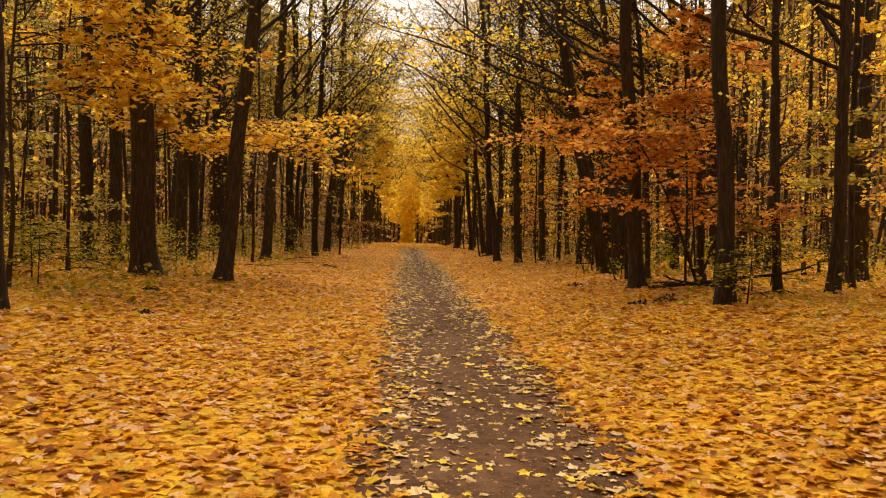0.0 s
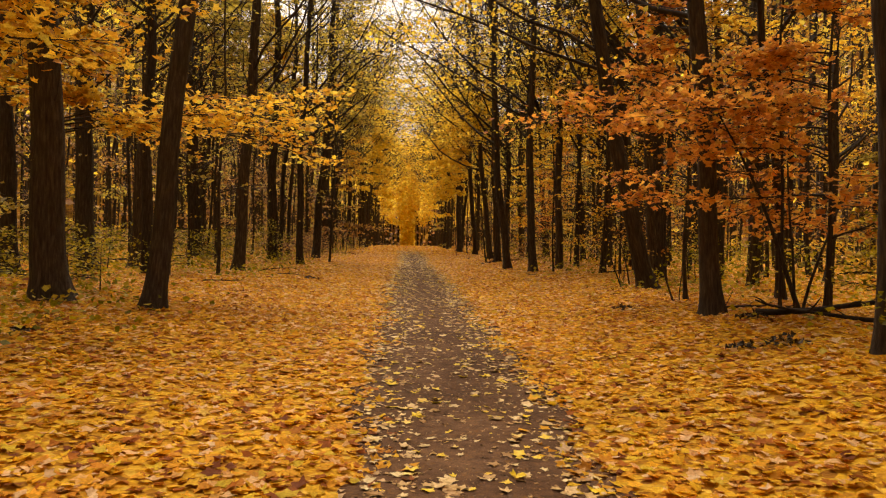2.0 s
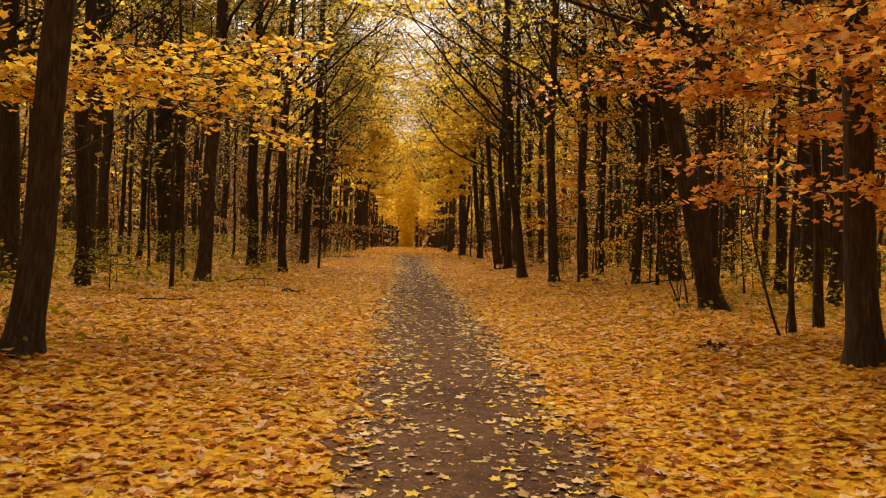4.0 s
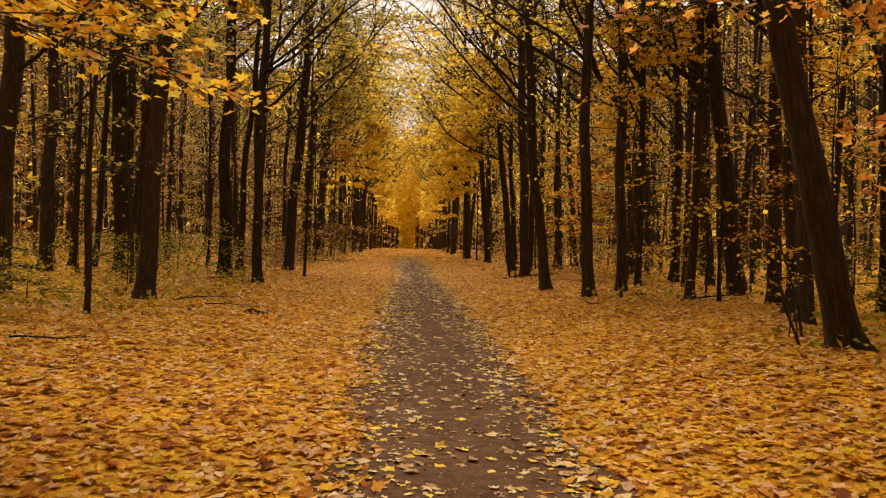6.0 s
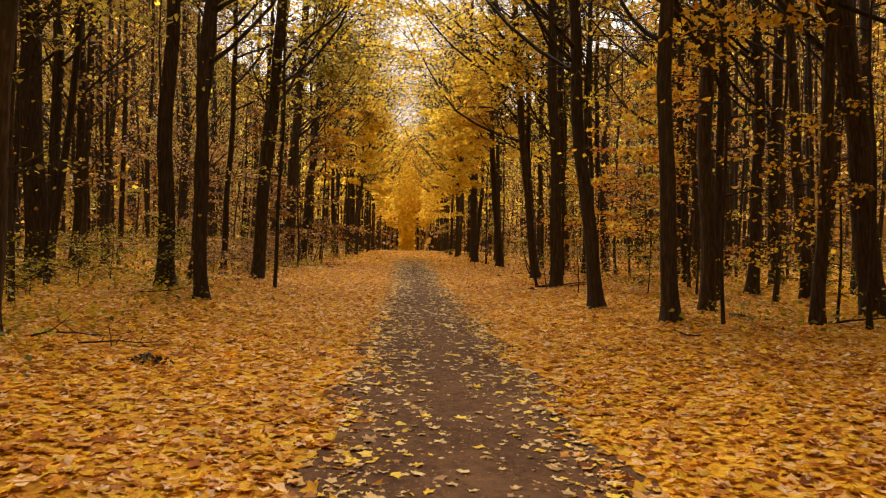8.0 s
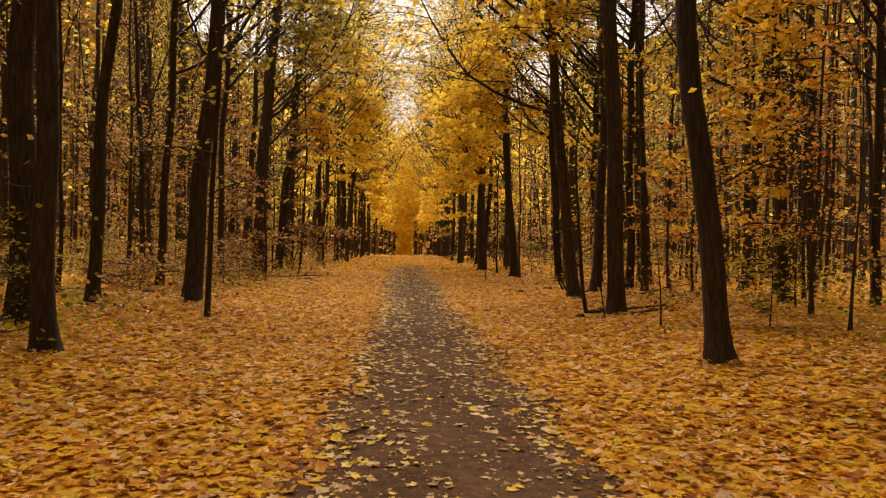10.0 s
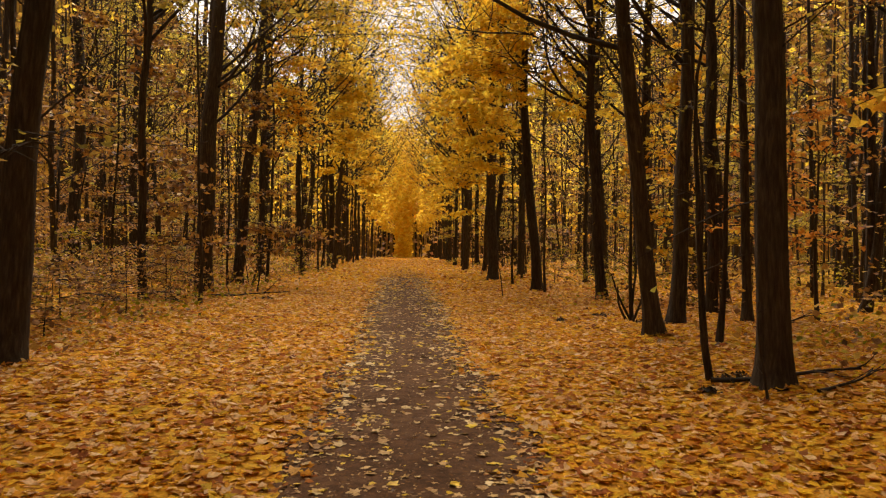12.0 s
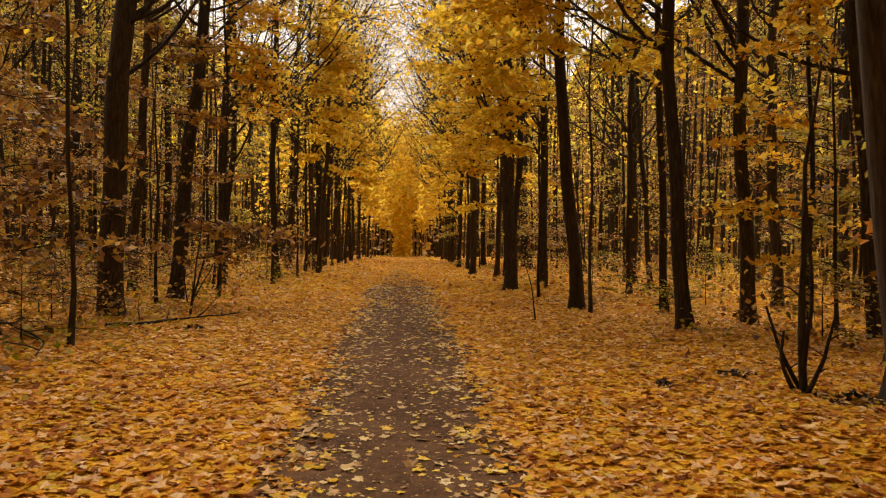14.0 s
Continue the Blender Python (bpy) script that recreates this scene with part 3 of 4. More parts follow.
maple(4.3, 55.3, 11.5, 2.8, 4800, "lemon", 3.0, (0.08, 0.14), PALM, 5.2, seed=11, arms=((6.8, 3.1, 3.4), (7.6, 3.0, 3.0), (6.0, 3.3, 2.8)))
maple(3.9, 60.5, 11.5, 2.8, 4200, "lemon", 3.0, (0.09, 0.15), PALM, 4.0, seed=12, arms=((6.5, 3.1, 3.0), (8.0, 3.2, 2.8)))
maple(3.9, 68.0, 13.0, 2.8, 3200, "lemon", 3.0, (0.10, 0.16), PALM, 3.0, seed=13, arms=((8.0, 3.1, 3.6), (9.6, 3.1, 3.4)))
maple(-4.8, 70.5, 12.5, 2.6, 3000, "lemon", 0.1, (0.09, 0.15), PALM, 5.5, seed=14, arms=((8.6, 0.0, 2.6), (9.6, 0.1, 2.4)))
maple(-5.6, 55.5, 6.5, 2.6, 1500, "russet", 0.1, (0.07, 0.13), PALM, 0.8, seed=15)
maple(-7.2, 50.5, 7.0, 2.6, 1500, "russet", 0.3, (0.07, 0.13), PALM, 0.8, seed=16)
maple(-5.8, 61.0, 11.0, 2.4, 2200, "gold", 0.1, (0.08, 0.13), PALM, 5.0, seed=17)
maple(7.5, 38.5, 9.0, 2.6, 1500, "gold", 3.0, (0.07, 0.13), PALM, 2.0, seed=18)
maple(8.2, 52.0, 7.0, 2.4, 1300, "gold", 3.0, (0.07, 0.13), PALM, 1.2, seed=19)
maple(7.8, 45.5, 4.5, 2.2, 900, "orange", 3.0, (0.05, 0.09), PALM, 1.2, seed=20)
maple(9.4, 42.5, 10.0, 2.4, 1700, "gold", 3.0, (0.07, 0.12), PALM, 5.0, seed=22)
maple(-4.6, 49.0, 12.0, 2.2, 1800, "olive", 0.1, (0.07, 0.12), PALM, 6.5, seed=23)
for k, (x, y, hue) in enumerate(((6.9, 24.5, "gold"), (8.8, 27.5, "orange"), (7.4, 31.0, "gold"), (9.6, 33.5, "russet"), (6.8, 36.0, "orange"), (8.2, 40.5, "gold"), (10.2, 29.5, "gold"))):
    maple(x, y, 5.0 + 0.8 * math.sin(2.3 * k), 1.9, 620, hue, 3.1, (0.035, 0.065), MAPLE, 0.8, 0.05, seed=140 + k)
# taller maples whose boughs close over the path
for k, (x, y, hue, reach) in enumerate(((5.6, 27.5, "lemon", 6.8), (-5.6, 35.5, "olive", 6.4), (5.8, 35.0, "lemon", 7.2), (-5.2, 41.5, "lemon", 6.4), (5.4, 47.5, "lemon", 7.0),
                                        (-5.4, 46.0, "olive", 6.4), (5.0, 51.5, "lemon", 6.6), (-5.0, 58.5, "olive", 6.0), (4.8, 64.5, "lemon", 6.2), (-4.8, 65.0, "lemon", 5.8))):
    way, base = (0.0 if x < 0 else 3.14), 3.6 + 0.085 * y
    if y < 56:
        x, reach = x + math.copysign(2.4, x), reach + 1.8
    maple(x, y, 12.5, 2.2, (4400 if x < 0 else 3000) if y < 44 else 2600, hue, way, (0.07, 0.12), PALM, base + 1.5, 0.10, seed=110 + k,
          arms=tuple((base + (0.75 if x < 0 else 1.1) * i, way + 0.45 * math.sin(2.4 * i + k), reach + 0.5 * math.cos(1.7 * i)) for i in range(6 if x < 0 else 4)))
# the golden avenue further on
for k in range(19):
    y = 72 + 6.2 * k
    first, out = (5.2, 4.6) if y < 112 else (4.6, 5.0)
    maple(float(path_mid(y)) + out + 0.6 * math.sin(k * 2.1), y, 13.5 + 2.0 * math.sin(k), 2.7, 1500, "lemon", 3.1, (0.12, 0.20), KITE, first, 0.14, seed=30 + k)
    maple(float(path_mid(y + 3)) - out - 0.6 * math.sin(k * 1.7), y + 3, 12.0 + 2.0 * math.cos(k), 2.5, 1300, "lemon", 0.0, (0.12, 0.20), KITE, first, 0.14, seed=60 + k)


# ---- the forest to both sides ----
fr = random.Random(21)
def joined(stem, boughs, crown):
    """Wood of a tree deeper in the forest in one piece."""
    return (mesh_of("trunk", stem + [t for b in boughs for t in b], M_BARK), [], crown)


STAND = []
for k in range(6):
    tall = 16 + k
    hs = np.concatenate([[-0.15, 0.05, 0.25, 0.7], np.linspace(1.6, tall, 13)])
    stem = tube(axis_at(hs, 700 + k), 0.5 * (0.18 + 0.04 * k) * (1.04 - 0.72 * (np.clip(hs, 0, tall) / tall) ** 1.1), 9, 0.05, np.random.default_rng(k), 0.9)
    boughs, crown = crown_meshes(700 + k, tall, 1500, (M_OLIVE, M_RUSSET, M_GOLD, M_GOLD, M_OLIVE, M_GOLD)[k], (0.055, 0.105), KITE, 4.0, 1.1, False)
    STAND.append(joined([stem], boughs, crown))
LOW = [joined(*maple_meshes(760 + k, 5.0 + 1.2 * k, 1.9 + 0.2 * k, 1150, (M_OLIVE, M_RUSSET, M_GOLD, M_OLIVE, M_GOLD, M_RUSSET)[k], (0.05, 0.095), KITE, 0.6, fine=False)) for k in range(6)]


def free(x, y, gap):
    return all((x - a) ** 2 + (y - b) ** 2 > gap * gap for a, b in taken)


made = 0
while made < 130:
    # those with y below 0 stay unseen, added to hem in the light
    x, y = fr.uniform(-27, 28), fr.uniform(-12, 112)
    off = abs(x - float(path_mid(y)))
    least = 3.4 if y > 78 else (8.2 if y > 0 else 4.0)
    if x < 0 and 0 < y <= 78:
        least = 7.0
    if off < least or not free(x, y, 1.5):
        continue
    taken.append((x, y))
    made += 1
    k = fr.randrange(6)
    if k in (2, 3, 5) and (x < 0 or y > 48):
        k = (0, 1, 4)[made % 3]
    stand("tree", x, y, STAND[k], BARE if k > 1 else THIN, (fr.gauss(-0.012, 0.03), fr.gauss(0, 0.03)), fr.uniform(0, 6.28), fr.uniform(0.7, 1.2), "forest trees")
made = 0
while made < 145:
    x, y = fr.uniform(-25, 26), fr.uniform(4, 100)
    off = abs(x - float(path_mid(y)))
    if off < (3.4 if y > 70 else 8.2) or not free(x, y, 0.9):
        continue
    taken.append((x, y))
    made += 1
    k = fr.randrange(6)
    if k in (2, 4) and (x < 0 or y > 38):
        k = 3 if k == 2 else 5
    hue = ("olive", "russet", "gold", "olive", "gold", "russet")[k]
    stand("young_maple", x, y, LOW[k], MAPLE_LABEL[hue], (fr.gauss(0, 0.05), fr.gauss(0, 0.05)), fr.uniform(0, 6.28), fr.uniform(0.8, 1.4), "young maples")

# ---- far woods that close the view ----
q = np.random.default_rng(5)
wood, n = [], 0
while n < 560:
    x, y = q.uniform(-43, 44), q.uniform(-50, 190)
    off = abs(x - float(path_mid(y)))
    if (abs(x) < 27 and -14 < y < 112) or off < (2.6 if y > 125 else 4.0):
        continue
    n += 1
    tall = q.uniform(18, 27)
    foot = np.array([x, y, float(height(x, y)) - 0.2])
    hs = np.array([0, tall * 0.4, tall * 0.75, tall])
    pts = foot + np.stack([np.cumsum(q.normal(0, 0.15, 4)), np.cumsum(q.normal(0, 0.15, 4)), hs], -1)
    wood.append(tube(pts, q.uniform(0.08, 0.17) * np.array([1, 0.8, 0.55, 0.15]), 6))
n = 0
while n < 260:
    x, y = q.uniform(-27, 28), q.uniform(16, 112)
    if abs(x - float(path_mid(y))) < 9.5 or not free(x, y, 0.7):
        continue
    n += 1
    tall, sway = q.uniform(11, 17), q.normal(0, 0.05, 2)
    hs = np.array([-0.1, 0.3, 1.5, 4, 7, 10, tall])
    pts = np.array([x, y, float(height(x, y))]) + np.stack([sway[0] * hs + np.cumsum(q.normal(0, 0.05, 7)), sway[1] * hs + np.cumsum(q.normal(0, 0.05, 7)), hs], -1)
    wood.append(tube(pts, q.uniform(0.05, 0.11) * np.array([1.5, 1.1, 1, 0.92, 0.8, 0.6, 0.2]), 7))
    for _ in range(6):
        z, e = q.uniform(2.5, 11), q.uniform(0, 6.28)
        p = np.array([np.interp(z, hs, pts[:, c]) for c in range(3)])
        wood.append(tube(bend(p, (math.cos(e), math.sin(e), q.uniform(0.2, 1.0)), q.uniform(0.8, 2.4), 3, q, 0.4, 0.15), taper(0.02, 0.005, 4), 3))
tagged(new("far_trunks", mesh_of("far_trunks", wood, M_BARK)), "dense far stand of dark tree trunks", "woods", kind="stuff")


def mass(count, x0, x1, y0, y1, z0, z1, size, gap, thin=0.1):
    x, y = q.uniform(x0, x1, count), q.uniform(y0, y1, count)
    clump = np.sin(x * 0.9 + 1.3 * np.sin(y * 0.5)) + np.sin(y * 0.8 + 1.1 * np.sin(x * 0.6)) + q.normal(0, 0.6, count)
    z = z0 + (z1 - z0) * q.uniform(0, 1, count)
    ok = (np.abs(x - path_mid(y)) > gap + 0.1 * q.normal(0, 3, count)) & (clump + 0.8 * np.sin(z * 1.1 + x) > thin)
    x, y, z = x[ok], y[ok], z[ok]
    return leaves(np.stack([x, y, z + height(x, y)], -1), q.uniform(size[0], size[1], len(x)), KITE, 0.6, 0.2, q)


tagged(new("far_foliage", mesh_of("far_foliage", [mass(20000, -44, -23, -20, 150, 0, 25, (0.25, 0.55), 4), mass(20000, 24, 45, -20, 150, 0, 25, (0.25, 0.55), 4),
                                                  mass(26000, -48, 48, 110, 230, 0, 24, (0.25, 0.5), 2.0)], M_RUSSET, False)),
       "far yellow and brown autumn foliage between the trunks", "foliage", kind="stuff")
tagged(new("far_gold_foliage", mesh_of("far_gold_foliage", [mass(9000, -44, -20, -20, 150, 1, 25, (0.22, 0.45), 4), mass(9000, 22, 45, -20, 150, 1, 25, (0.22, 0.45), 4),
                                                            mass(30000, -24, 24, 105, 230, 5, 22, (0.22, 0.45), 2.0), mass(3600, -3.9, -1.3, 150, 190, -1, 8, (0.3, 0.5), -3.0, -1.6), mass(8000, -5.6, 0.8, 150, 190, 7, 22, (0.3, 0.5), -3.0, -1.6)], M_LEMON, False)),
       "far golden maple foliage closing the avenue", "foliage", kind="stuff")

# ---- undergrowth ----
u = np.random.default_rng(31)
n = 110000
x, y = u.uniform(-22, 24, n), u.uniform(3, 85, n)
off = np.abs(x - path_mid(y))
patchy = np.sin(x * 0.8 + 2 * np.sin(y * 0.35)) + np.sin(y * 0.6 + x * 0.3) + u.normal(0, 0.5, n)
ok = (patchy > np.where((x > 0) & (y > 42), 1.0, np.where((x < 0) & (y < 60), -0.35, 0.1))) & (off > np.where(x < 0, 4.3, 4.7) + u.normal(0, 0.5, n))
x, y = x[ok], y[ok]
z = height(x, y) + u.uniform(0, 1, len(x)) ** 1.6 * (0.3 + 0.9 * smooth((np.abs(x) - 5) / 4))
n = 9000
hx, hy = u.uniform(-8.5, -2.6, n), u.uniform(6, 42, n)
clump = np.sin(hx * 2.1 + 1.7 * np.sin(hy * 0.7)) + np.sin(hy * 1.5 + hx) + u.normal(0, 0.4, n)
ok = (clump > 0.95) & (u.uniform(0, 1, n) < smooth((-hx - 2.4) / 2.2))
hx, hy = hx[ok], hy[ok]
herbs = leaves(np.stack([hx, hy, height(hx, hy) + 0.03 + 0.30 * u.uniform(0, 1, len(hx)) ** 1.5], -1), u.uniform(0.02, 0.05, len(hx)), KITE, 0.55, 0.2, u)
tagged(new("undergrowth", mesh_of("undergrowth", [herbs, leaves(np.stack([x, y, z + 0.03], -1), u.uniform(0.035, 0.085, len(x)), KITE, 0.5, 0.2, u)], M_GREEN, False)),
       "low yellow-green herbs and seedlings under the trees", "undergrowth", kind="stuff")

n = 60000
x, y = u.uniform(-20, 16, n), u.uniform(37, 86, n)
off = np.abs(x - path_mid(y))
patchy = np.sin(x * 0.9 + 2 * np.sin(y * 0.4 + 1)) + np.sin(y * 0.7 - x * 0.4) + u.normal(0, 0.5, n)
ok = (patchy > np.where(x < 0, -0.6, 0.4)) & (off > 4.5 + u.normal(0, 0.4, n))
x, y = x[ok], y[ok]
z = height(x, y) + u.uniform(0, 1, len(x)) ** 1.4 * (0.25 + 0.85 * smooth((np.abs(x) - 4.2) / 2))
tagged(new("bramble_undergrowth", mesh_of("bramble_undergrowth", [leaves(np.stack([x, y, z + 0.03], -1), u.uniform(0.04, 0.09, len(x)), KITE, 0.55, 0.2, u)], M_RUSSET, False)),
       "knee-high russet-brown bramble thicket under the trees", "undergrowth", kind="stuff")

# ---- the dense woods beyond, as a plain closing backdrop ----
a = np.linspace(0, 2 * np.pi, 241)
rows = []
tops = (38 - 13 * np.exp(-((np.mod(a + np.pi, 2 * np.pi) - np.pi) / 0.16) ** 2)) + 2.5 * np.sin(a * 9) + 1.5 * np.sin(a * 23 + 1) + u.normal(0, 1.2, 241)
tops[-1] = tops[0]
for f in (-0.2, 0.35, 0.7, 1.0):
    rows.append(np.stack([46 * np.sin(a), 45 + 205 * np.cos(a), -8 + 8 * max(f, 0) + tops * f], -1))
v = np.concatenate(rows)
i, j = np.meshgrid(np.arange(3), np.arange(240), indexing="ij")
c = i * 241 + j
tagged(new("backdrop", mesh_of("backdrop", [(v, np.stack([c, c + 1, c + 242, c + 241], -1).reshape(-1, 4))], M_WOODS)), "dense distant autumn woods", "woods", kind="structure")

# ---- single leaves on the path, the nearest to the walk ----
lr = np.random.default_rng(17)
ONE = [mesh_of("leaf", [leaves(np.zeros((1, 3)), [1.0], MAPLE, 0.06, 0.14, lr)], M_PATH_LEAF_ONE, False) for _ in range(8)]
many = []
for k in range(7600):
    t = lr.uniform(-1, 1)
    t = math.copysign(abs(t) ** 0.7, t)
    y = 2.5 + 64 * (k / 7600) + lr.uniform(-0.3, 0.3)
    x = float(path_mid(y)) + t * float(path_half(y)) * 1.02
    s = lr.uniform(0.02, 0.045) if lr.uniform() < 0.6 else lr.uniform(0.045, 0.085)
    zz = float(height(x, y)) + 0.020 + lr.uniform(0, 0.006)
    if k < 300:
        o = new("leaf", ONE[k % 8])
        o.parent = path
        o.matrix_world = Matrix.Translation((x, y, zz)) @ Euler((lr.normal(0, 0.07), lr.normal(0, 0.07), lr.uniform(0, 6.28))).to_matrix().to_4x4() @ Matrix.Scale(s, 4)
    else:
        many.append((x, y, zz, s))
many = np.array(many)
strewn = part("strewn_leaves", mesh_of("strewn_leaves", [leaves(many[:, :3], many[:, 3], MAPLE, 0.10, 0.14, lr)], M_PATH_LEAF, False), path, "pale fallen leaves on the dirt")
tagged(strewn, kind="stuff")

n = 34000
t, y = lr.uniform(-1.1, 1.1, n), lr.uniform(2, 70, n)
x = path_mid(y) + t * path_half(y)
crumbs = part("leaf_crumbs", mesh_of("leaf_crumbs", [leaves(np.stack([x, y, height(x, y) + 0.018], -1), lr.uniform(0.008, 0.026, n), KITE, 0.15, 0.2, lr)], M_CRUMB, False), path,
              "brown leaf fragments trodden into the dirt")
tagged(crumbs, kind="stuff")


# ---- shrubs, sticks and windfall on the forest floor ----
def shrub(x, y, tall, spread, count, seed, label="low shrub with pale yellow-green autumn leaves", mat=M_GREEN):
    stem, boughs, crown = maple_meshes(seed, tall, spread, count, mat, (0.03, 0.055), PALM, 0.15 * tall, None, 0.025)
    base = new("shrub")
    base.matrix_world = Matrix.Translation((x, y, float(height(x, y)) - 0.02))
    part("stem", mesh_of("stem", stem + [t for b in boughs for t in b], M_TWIG), base)
    part("foliage", crown, base)
    return tagged(base, label, "shrub", "shrubs")


for k, (x, y) in enumerate(((-5.9, 13.4), (-6.6, 14.6), (-7.4, 15.4), (-8.1, 17.6), (-6.3, 18.6), (-8.8, 19.4), (-9.4, 16.4), (-7.1, 20.6), (-9.9, 21.8), (-10.8, 18.9), (-6.6, 26.4), (-7.7, 36.4),
                            (-8.9, 40.2), (-7.1, 33.0), (-9.4, 34.8), (-10.2, 30.2), (-8.6, 45.6), (8.9, 27.2), (10.2, 31.4), (9.4, 35.6), (11.2, 37.8), (6.2, 55.6), (7.2, 59.2))):
    shrub(x, y, 1.05 + 0.3 * math.sin(2.3 * k), 1.05 + 0.2 * math.cos(1.7 * k), 430, 370 + k, "low leafy shrub with olive-yellow autumn leaves")
BRAMBLE = "tangled bramble bush with withered russet-brown leaves"
for k, (x, y) in enumerate(((-5.0, 42.6), (-5.5, 44.2), (-6.3, 42.9), (-5.2, 46.2), (-6.2, 47.6), (-5.5, 49.4), (-6.9, 45.2), (-6.1, 51.6), (-7.2, 53.4), (-7.4, 49.2), (-6.9, 56.4), (-8.2, 47.2), (-7.9, 58.6), (-6.3, 40.6))):
    shrub(x, y, 1.0 + 0.35 * math.sin(2.7 * k), 0.95 + 0.15 * math.cos(1.9 * k), 520, 340 + k, BRAMBLE, M_RUSSET)
shrub(-5.2, 35.2, 1.7, 0.9, 420, 301)
shrub(-6.2, 30.0, 1.3, 0.8, 350, 302)
shrub(-5.8, 24.0, 1.2, 0.8, 350, 303)
shrub(-6.3, 19.5, 1.3, 0.9, 380, 304)
shrub(6.5, 13.6, 1.5, 0.9, 380, 305)
shrub(5.8, 36.5, 1.6, 0.7, 320, 306)
shrub(6.6, 49.5, 1.4, 0.9, 380, 307)
shrub(-6.5, 46.0, 1.6, 1.0, 420, 308)
shrub(-7.4, 43.0, 1.5, 1.0, 420, 309)
shrub(7.6, 57.0, 1.6, 1.1, 420, 310)
shrub(5.6, 61.0, 1.5, 1.0, 420, 311)
shrub(-6.4, 61.0, 1.8, 1.1, 450, 312)
shrub(-5.4, 67.0, 1.8, 1.1, 450, 313)
shrub(8.4, 17.0, 1.3, 0.8, 300, 314)
shrub(-4.9, 17.6, 0.9, 0.6, 220, 315)
shrub(5.3, 11.0, 0.8, 0.6, 200, 316)
shrub(-7.6, 38.0, 1.4, 1.0, 400, 317)
shrub(-8.4, 26.5, 1.4, 1.0, 400, 318)
shrub(-7.0, 54.0, 1.6, 1.0, 420, 319)
shrub(-7.8, 33.5, 1.3, 0.9, 350, 320)


def stick(x, y, heading, length, r, seed, rise=0.05, label="bare fallen branch lying on the leaf litter", name="fallen_branch"):
    """A crooked windfall branch with a few side twigs."""
    q = np.random.default_rng(seed)
    a = radians(heading)
    pts = bend((x, y, float(height(x, y)) + r + 0.03), (math.cos(a), math.sin(a), rise), length, 9, q, 0.0, 0.10)
    pts[:, 2] = np.maximum(pts[:, 2], height(pts[:, 0], pts[:, 1]) + 0.03 + r * 0.6)
    wood = [tube(pts, taper(r, r * 0.35, len(pts)), 8, 0.06, q)]
    for i in range(2, 9, 2):
        e = a + q.choice((-1, 1)) * q.uniform(0.5, 1.0)
        s = bend(pts[i], (math.cos(e), math.sin(e), q.uniform(0.1, 0.5)), length * q.uniform(0.15, 0.3), 4, q, 0.0, 0.15)
        wood.append(tube(s, taper(r * 0.45, 0.003, len(s)), 5))
    return tagged(new(name, mesh_of(name, wood, M_TWIG)), label, "branch", "windfall")


stick(5.3, 14.8, -35, 2.6, 0.05, 1, 0.02, "dark rotting log lying in the leaves", "log")
stick(6.6, 14.1, 160, 1.5, 0.035, 2)
stick(5.1, 16.2, -10, 1.3, 0.025, 3)
stick(-4.3, 27.5, -35, 1.7, 0.016, 4)
stick(3.55, 39.6, -5, 1.6, 0.03, 5)
stick(4.2, 38.6, 20, 1.4, 0.02, 6)
stick(-7.0, 51.4, -48, 4.6, 0.025, 7, 0.12)
stick(-4.9, 51.0, 62, 3.4, 0.035, 8)
stick(4.3, 28.9, 120, 0.5, 0.012, 9)
stick(-3.7, 27.4, 40, 1.1, 0.012, 10)
stick(5.6, 43.0, 20, 1.8, 0.02, 11)
stick(-4.2, 21.3, -20, 1.0, 0.014, 12)
stick(7.0, 30.5, 10, 1.6, 0.02, 13)
stick(-5.4, 34.0, 30, 1.2, 0.016, 14)


def sprout(x, y, stems, r, seed, label, name="sapling"):
    """A clump of thin bare stems; each stem is given by its lean sideways, its lean ahead and its length."""
    q = np.random.default_rng(seed)
    base = new(name)
    base.matrix_world = Matrix.Translation((x, y, float(height(x, y)) - 0.03))
    for k, (lx, ly, length) in enumerate(stems):
        pts = bend((q.normal(0, 0.05), q.normal(0, 0.05), 0), (lx, ly, 1.0), length, 10, q, 0.35, 0.06)
        wood = [tube(pts, taper(r * (1.0 if k == 0 else 0.6), r * 0.25, len(pts)), 7, 0.05, q)]
        for i in range(3, 10, 2):
            e = q.uniform(0, 6.28)
            s = bend(pts[i], (math.cos(e), math.sin(e), 0.5), length * 0.16, 4, q, 0.1, 0.15)
            wood.append(tube(s, taper(r * 0.3, 0.002, len(s)), 4))
        part("stem", mesh_of("stem", wood, M_BARK), base)
    return tagged(base, label, "sapling", "bare saplings")


sprout(4.37, 45.67, [(-0.12, 0.05, 3.4), (0.10, 0.1, 2.2), (-0.45, 0.1, 1.0), (-0.7, -0.2, 0.8), (0.3, -0.2, 0.9)], 0.045, 1, "clump of thin dark bare stems beside the path")
sprout(3.62, 39.85, [(-0.22, 0.03, 4.2)], 0.045, 2, "thin bare sapling leaning over the verge")
sprout(5.62, 23.0, [(-0.18, 0.1, 1.9), (0.1, 0.1, 1.2)], 0.02, 3, "thin bent bare sapling in the leaves")
sprout(4.24, 36.93, [(-0.10, 0.0, 1.6)], 0.018, 4, "thin bare twig standing in the leaves")
sprout(-3.32, 27.60, [(-0.1, 0.0, 0.35), (0.5, 0.1, 0.2)], 0.010, 5, "short bare twig standing in the leaves")
sprout(3.65, 38.45, [(-0.12, 0.0, 1.0)], 0.018, 6, "short bare twig standing in the leaves")
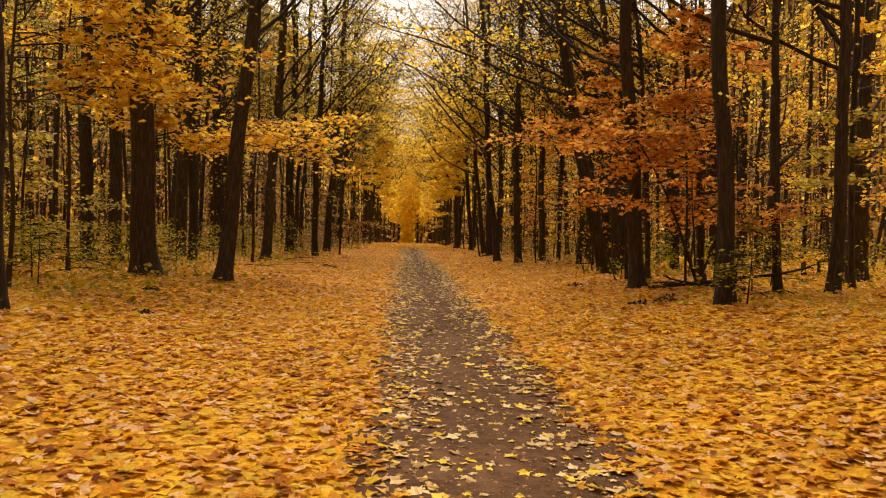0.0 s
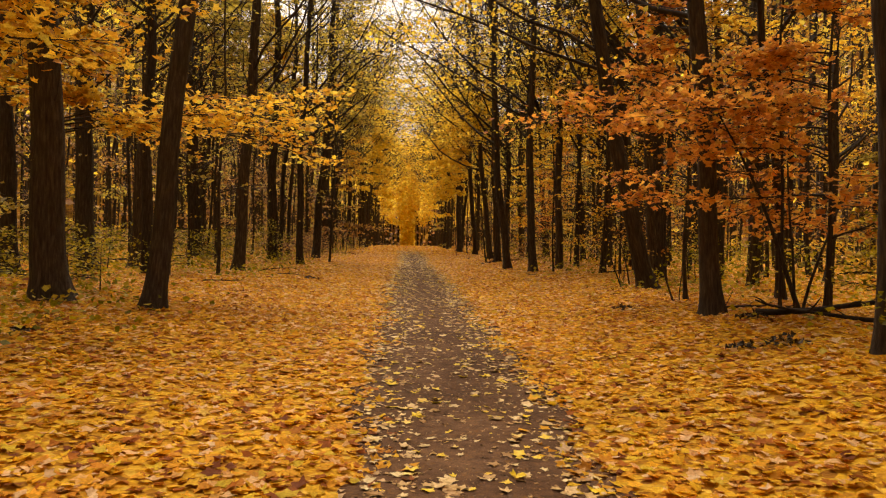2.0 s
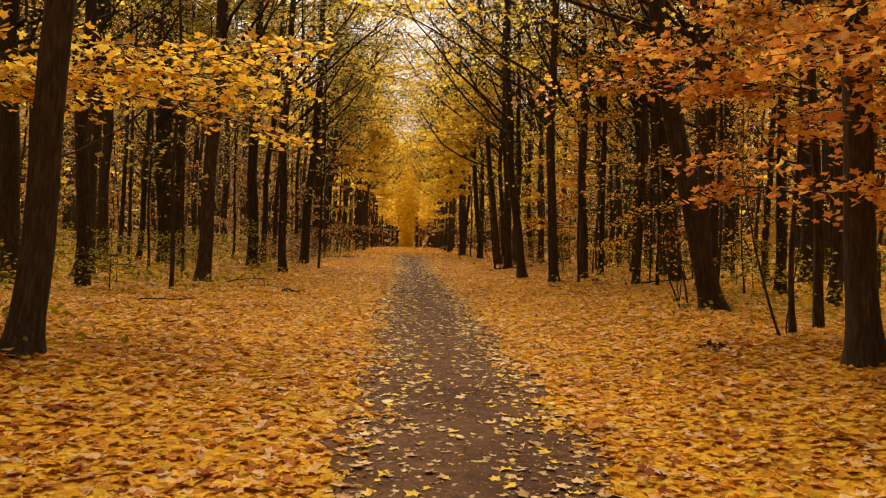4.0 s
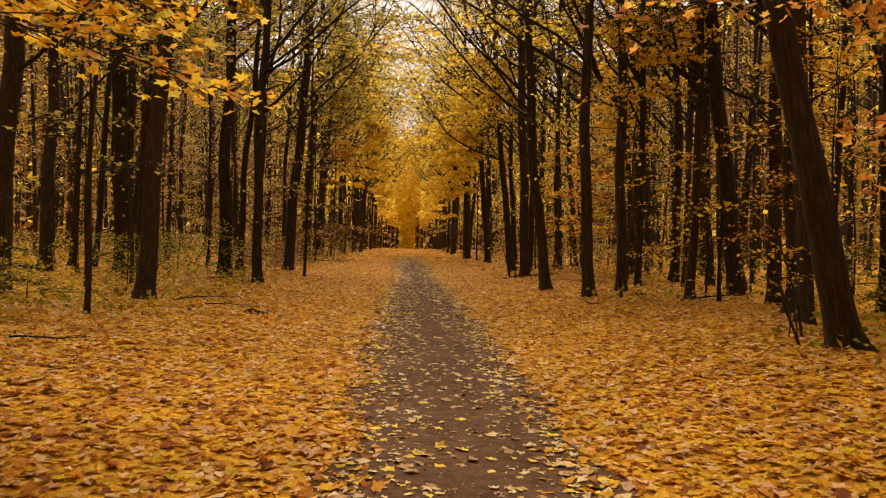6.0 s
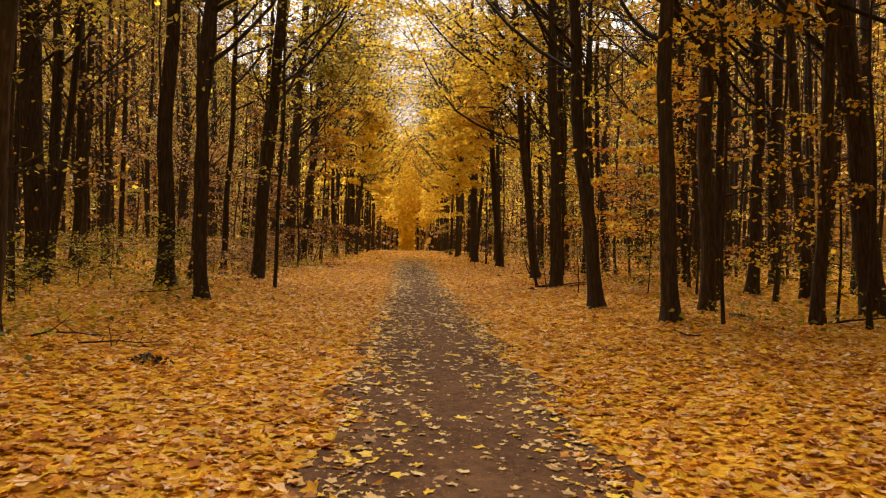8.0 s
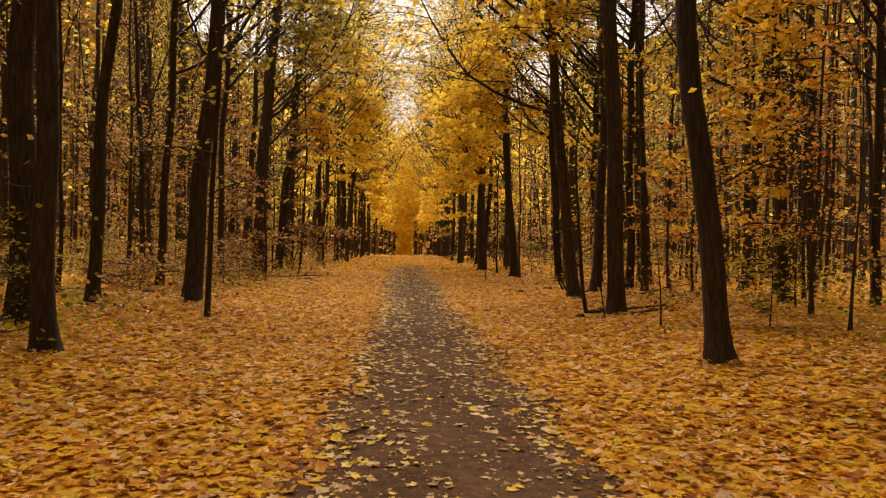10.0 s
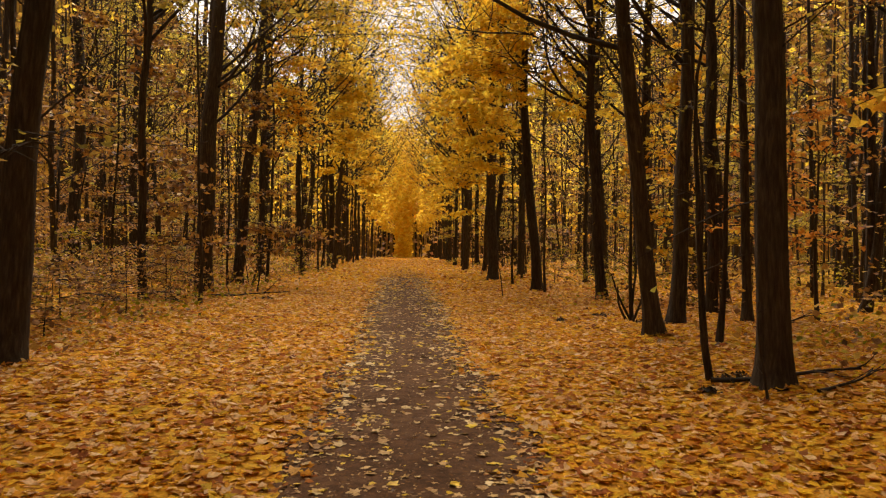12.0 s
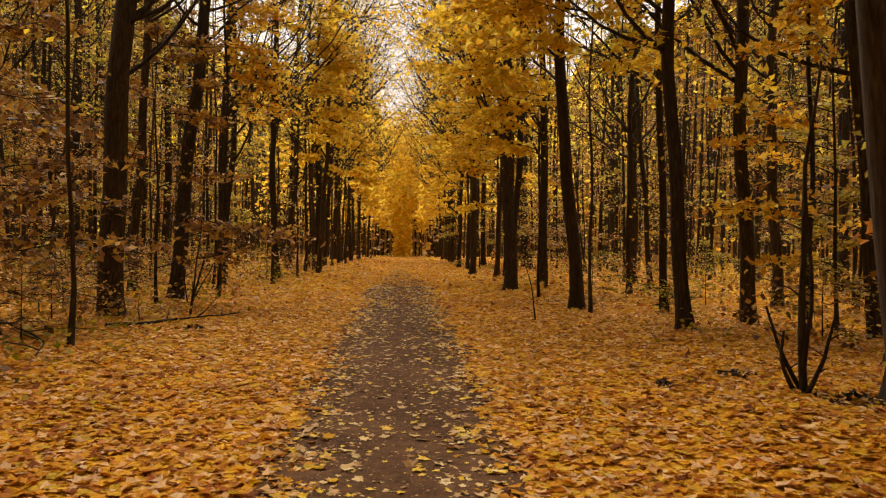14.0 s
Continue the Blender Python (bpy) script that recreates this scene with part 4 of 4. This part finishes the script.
sprout(6.10, 15.10, [(-0.35, 0.05, 3.2), (0.3, 0.05, 2.4), (0.05, 0.1, 2.8)], 0.04, 7, "clump of thin dark bare stems beside the path")
sprout(5.25, 17.9, [(-0.25, 0.05, 2.4), (-0.05, 0.1, 1.5)], 0.02, 8, "thin bent bare sapling in the leaves")
sprout(5.40, 22.18, [(-0.30, 0.05, 1.8), (0.02, 0.1, 1.2)], 0.02, 9, "thin bent bare sapling in the leaves")
sprout(2.92, 54.2, [(-0.1, 0.0, 1.6)], 0.02, 10, "short bare twig standing in the leaves")
sprout(-5.0, 56.0, [(0.25, 0.05, 2.6), (-0.2, 0.1, 2.2), (0.5, 0.0, 1.8)], 0.03, 11, "clump of thin dark bare stems beside the path")
sprout(-4.3, 53.6, [(0.15, 0.0, 2.0)], 0.03, 12, "thin bent bare sapling in the leaves")


M_DARK_LEAF = leaf_material("dark_wet_leaf", [(0.0, (0.018, 0.013, 0.009)), (0.6, (0.05, 0.03, 0.016)), (1.0, (0.14, 0.08, 0.03))], 0.1)
q = np.random.default_rng(50)
heaps = []
for x, y, wide in ((4.70, 12.60, 0.4), (4.25, 12.75, 0.25), (-3.86, 12.97, 0.16), (-3.11, 10.72, 0.14), (-2.66, 26.70, 0.3), (4.20, 17.50, 0.25),
                   (3.2, 46.6, 0.2), (4.5, 45.0, 0.4), (4.09, 46.6, 0.25), (3.90, 39.70, 0.3), (3.40, 39.27, 0.15), (5.2, 14.6, 0.35), (-3.6, 51.6, 0.25), (5.9, 31.4, 0.2), (-5.8, 42.0, 0.2)):
    n = int(140 * wide) + 14
    at = q.normal(0, 1, (n, 3)) * np.array([wide * 0.4, wide * 0.35, 0.0])
    at[:, 2] = 0.03 + wide * 0.3 * np.exp(-(at[:, 0] ** 2 + at[:, 1] ** 2) / (0.35 * wide) ** 2) * q.uniform(0.2, 1, n)
    heaps.append(leaves(at + np.array([x, y, float(height(x, y))]), q.uniform(0.025, 0.06, n), PALM, 0.5, 0.3, q))
tagged(new("rotten_leaves", mesh_of("rotten_leaves", heaps, M_DARK_LEAF, False)), "small heaps of dark rotten leaves on the litter", "rotten leaves", kind="stuff")
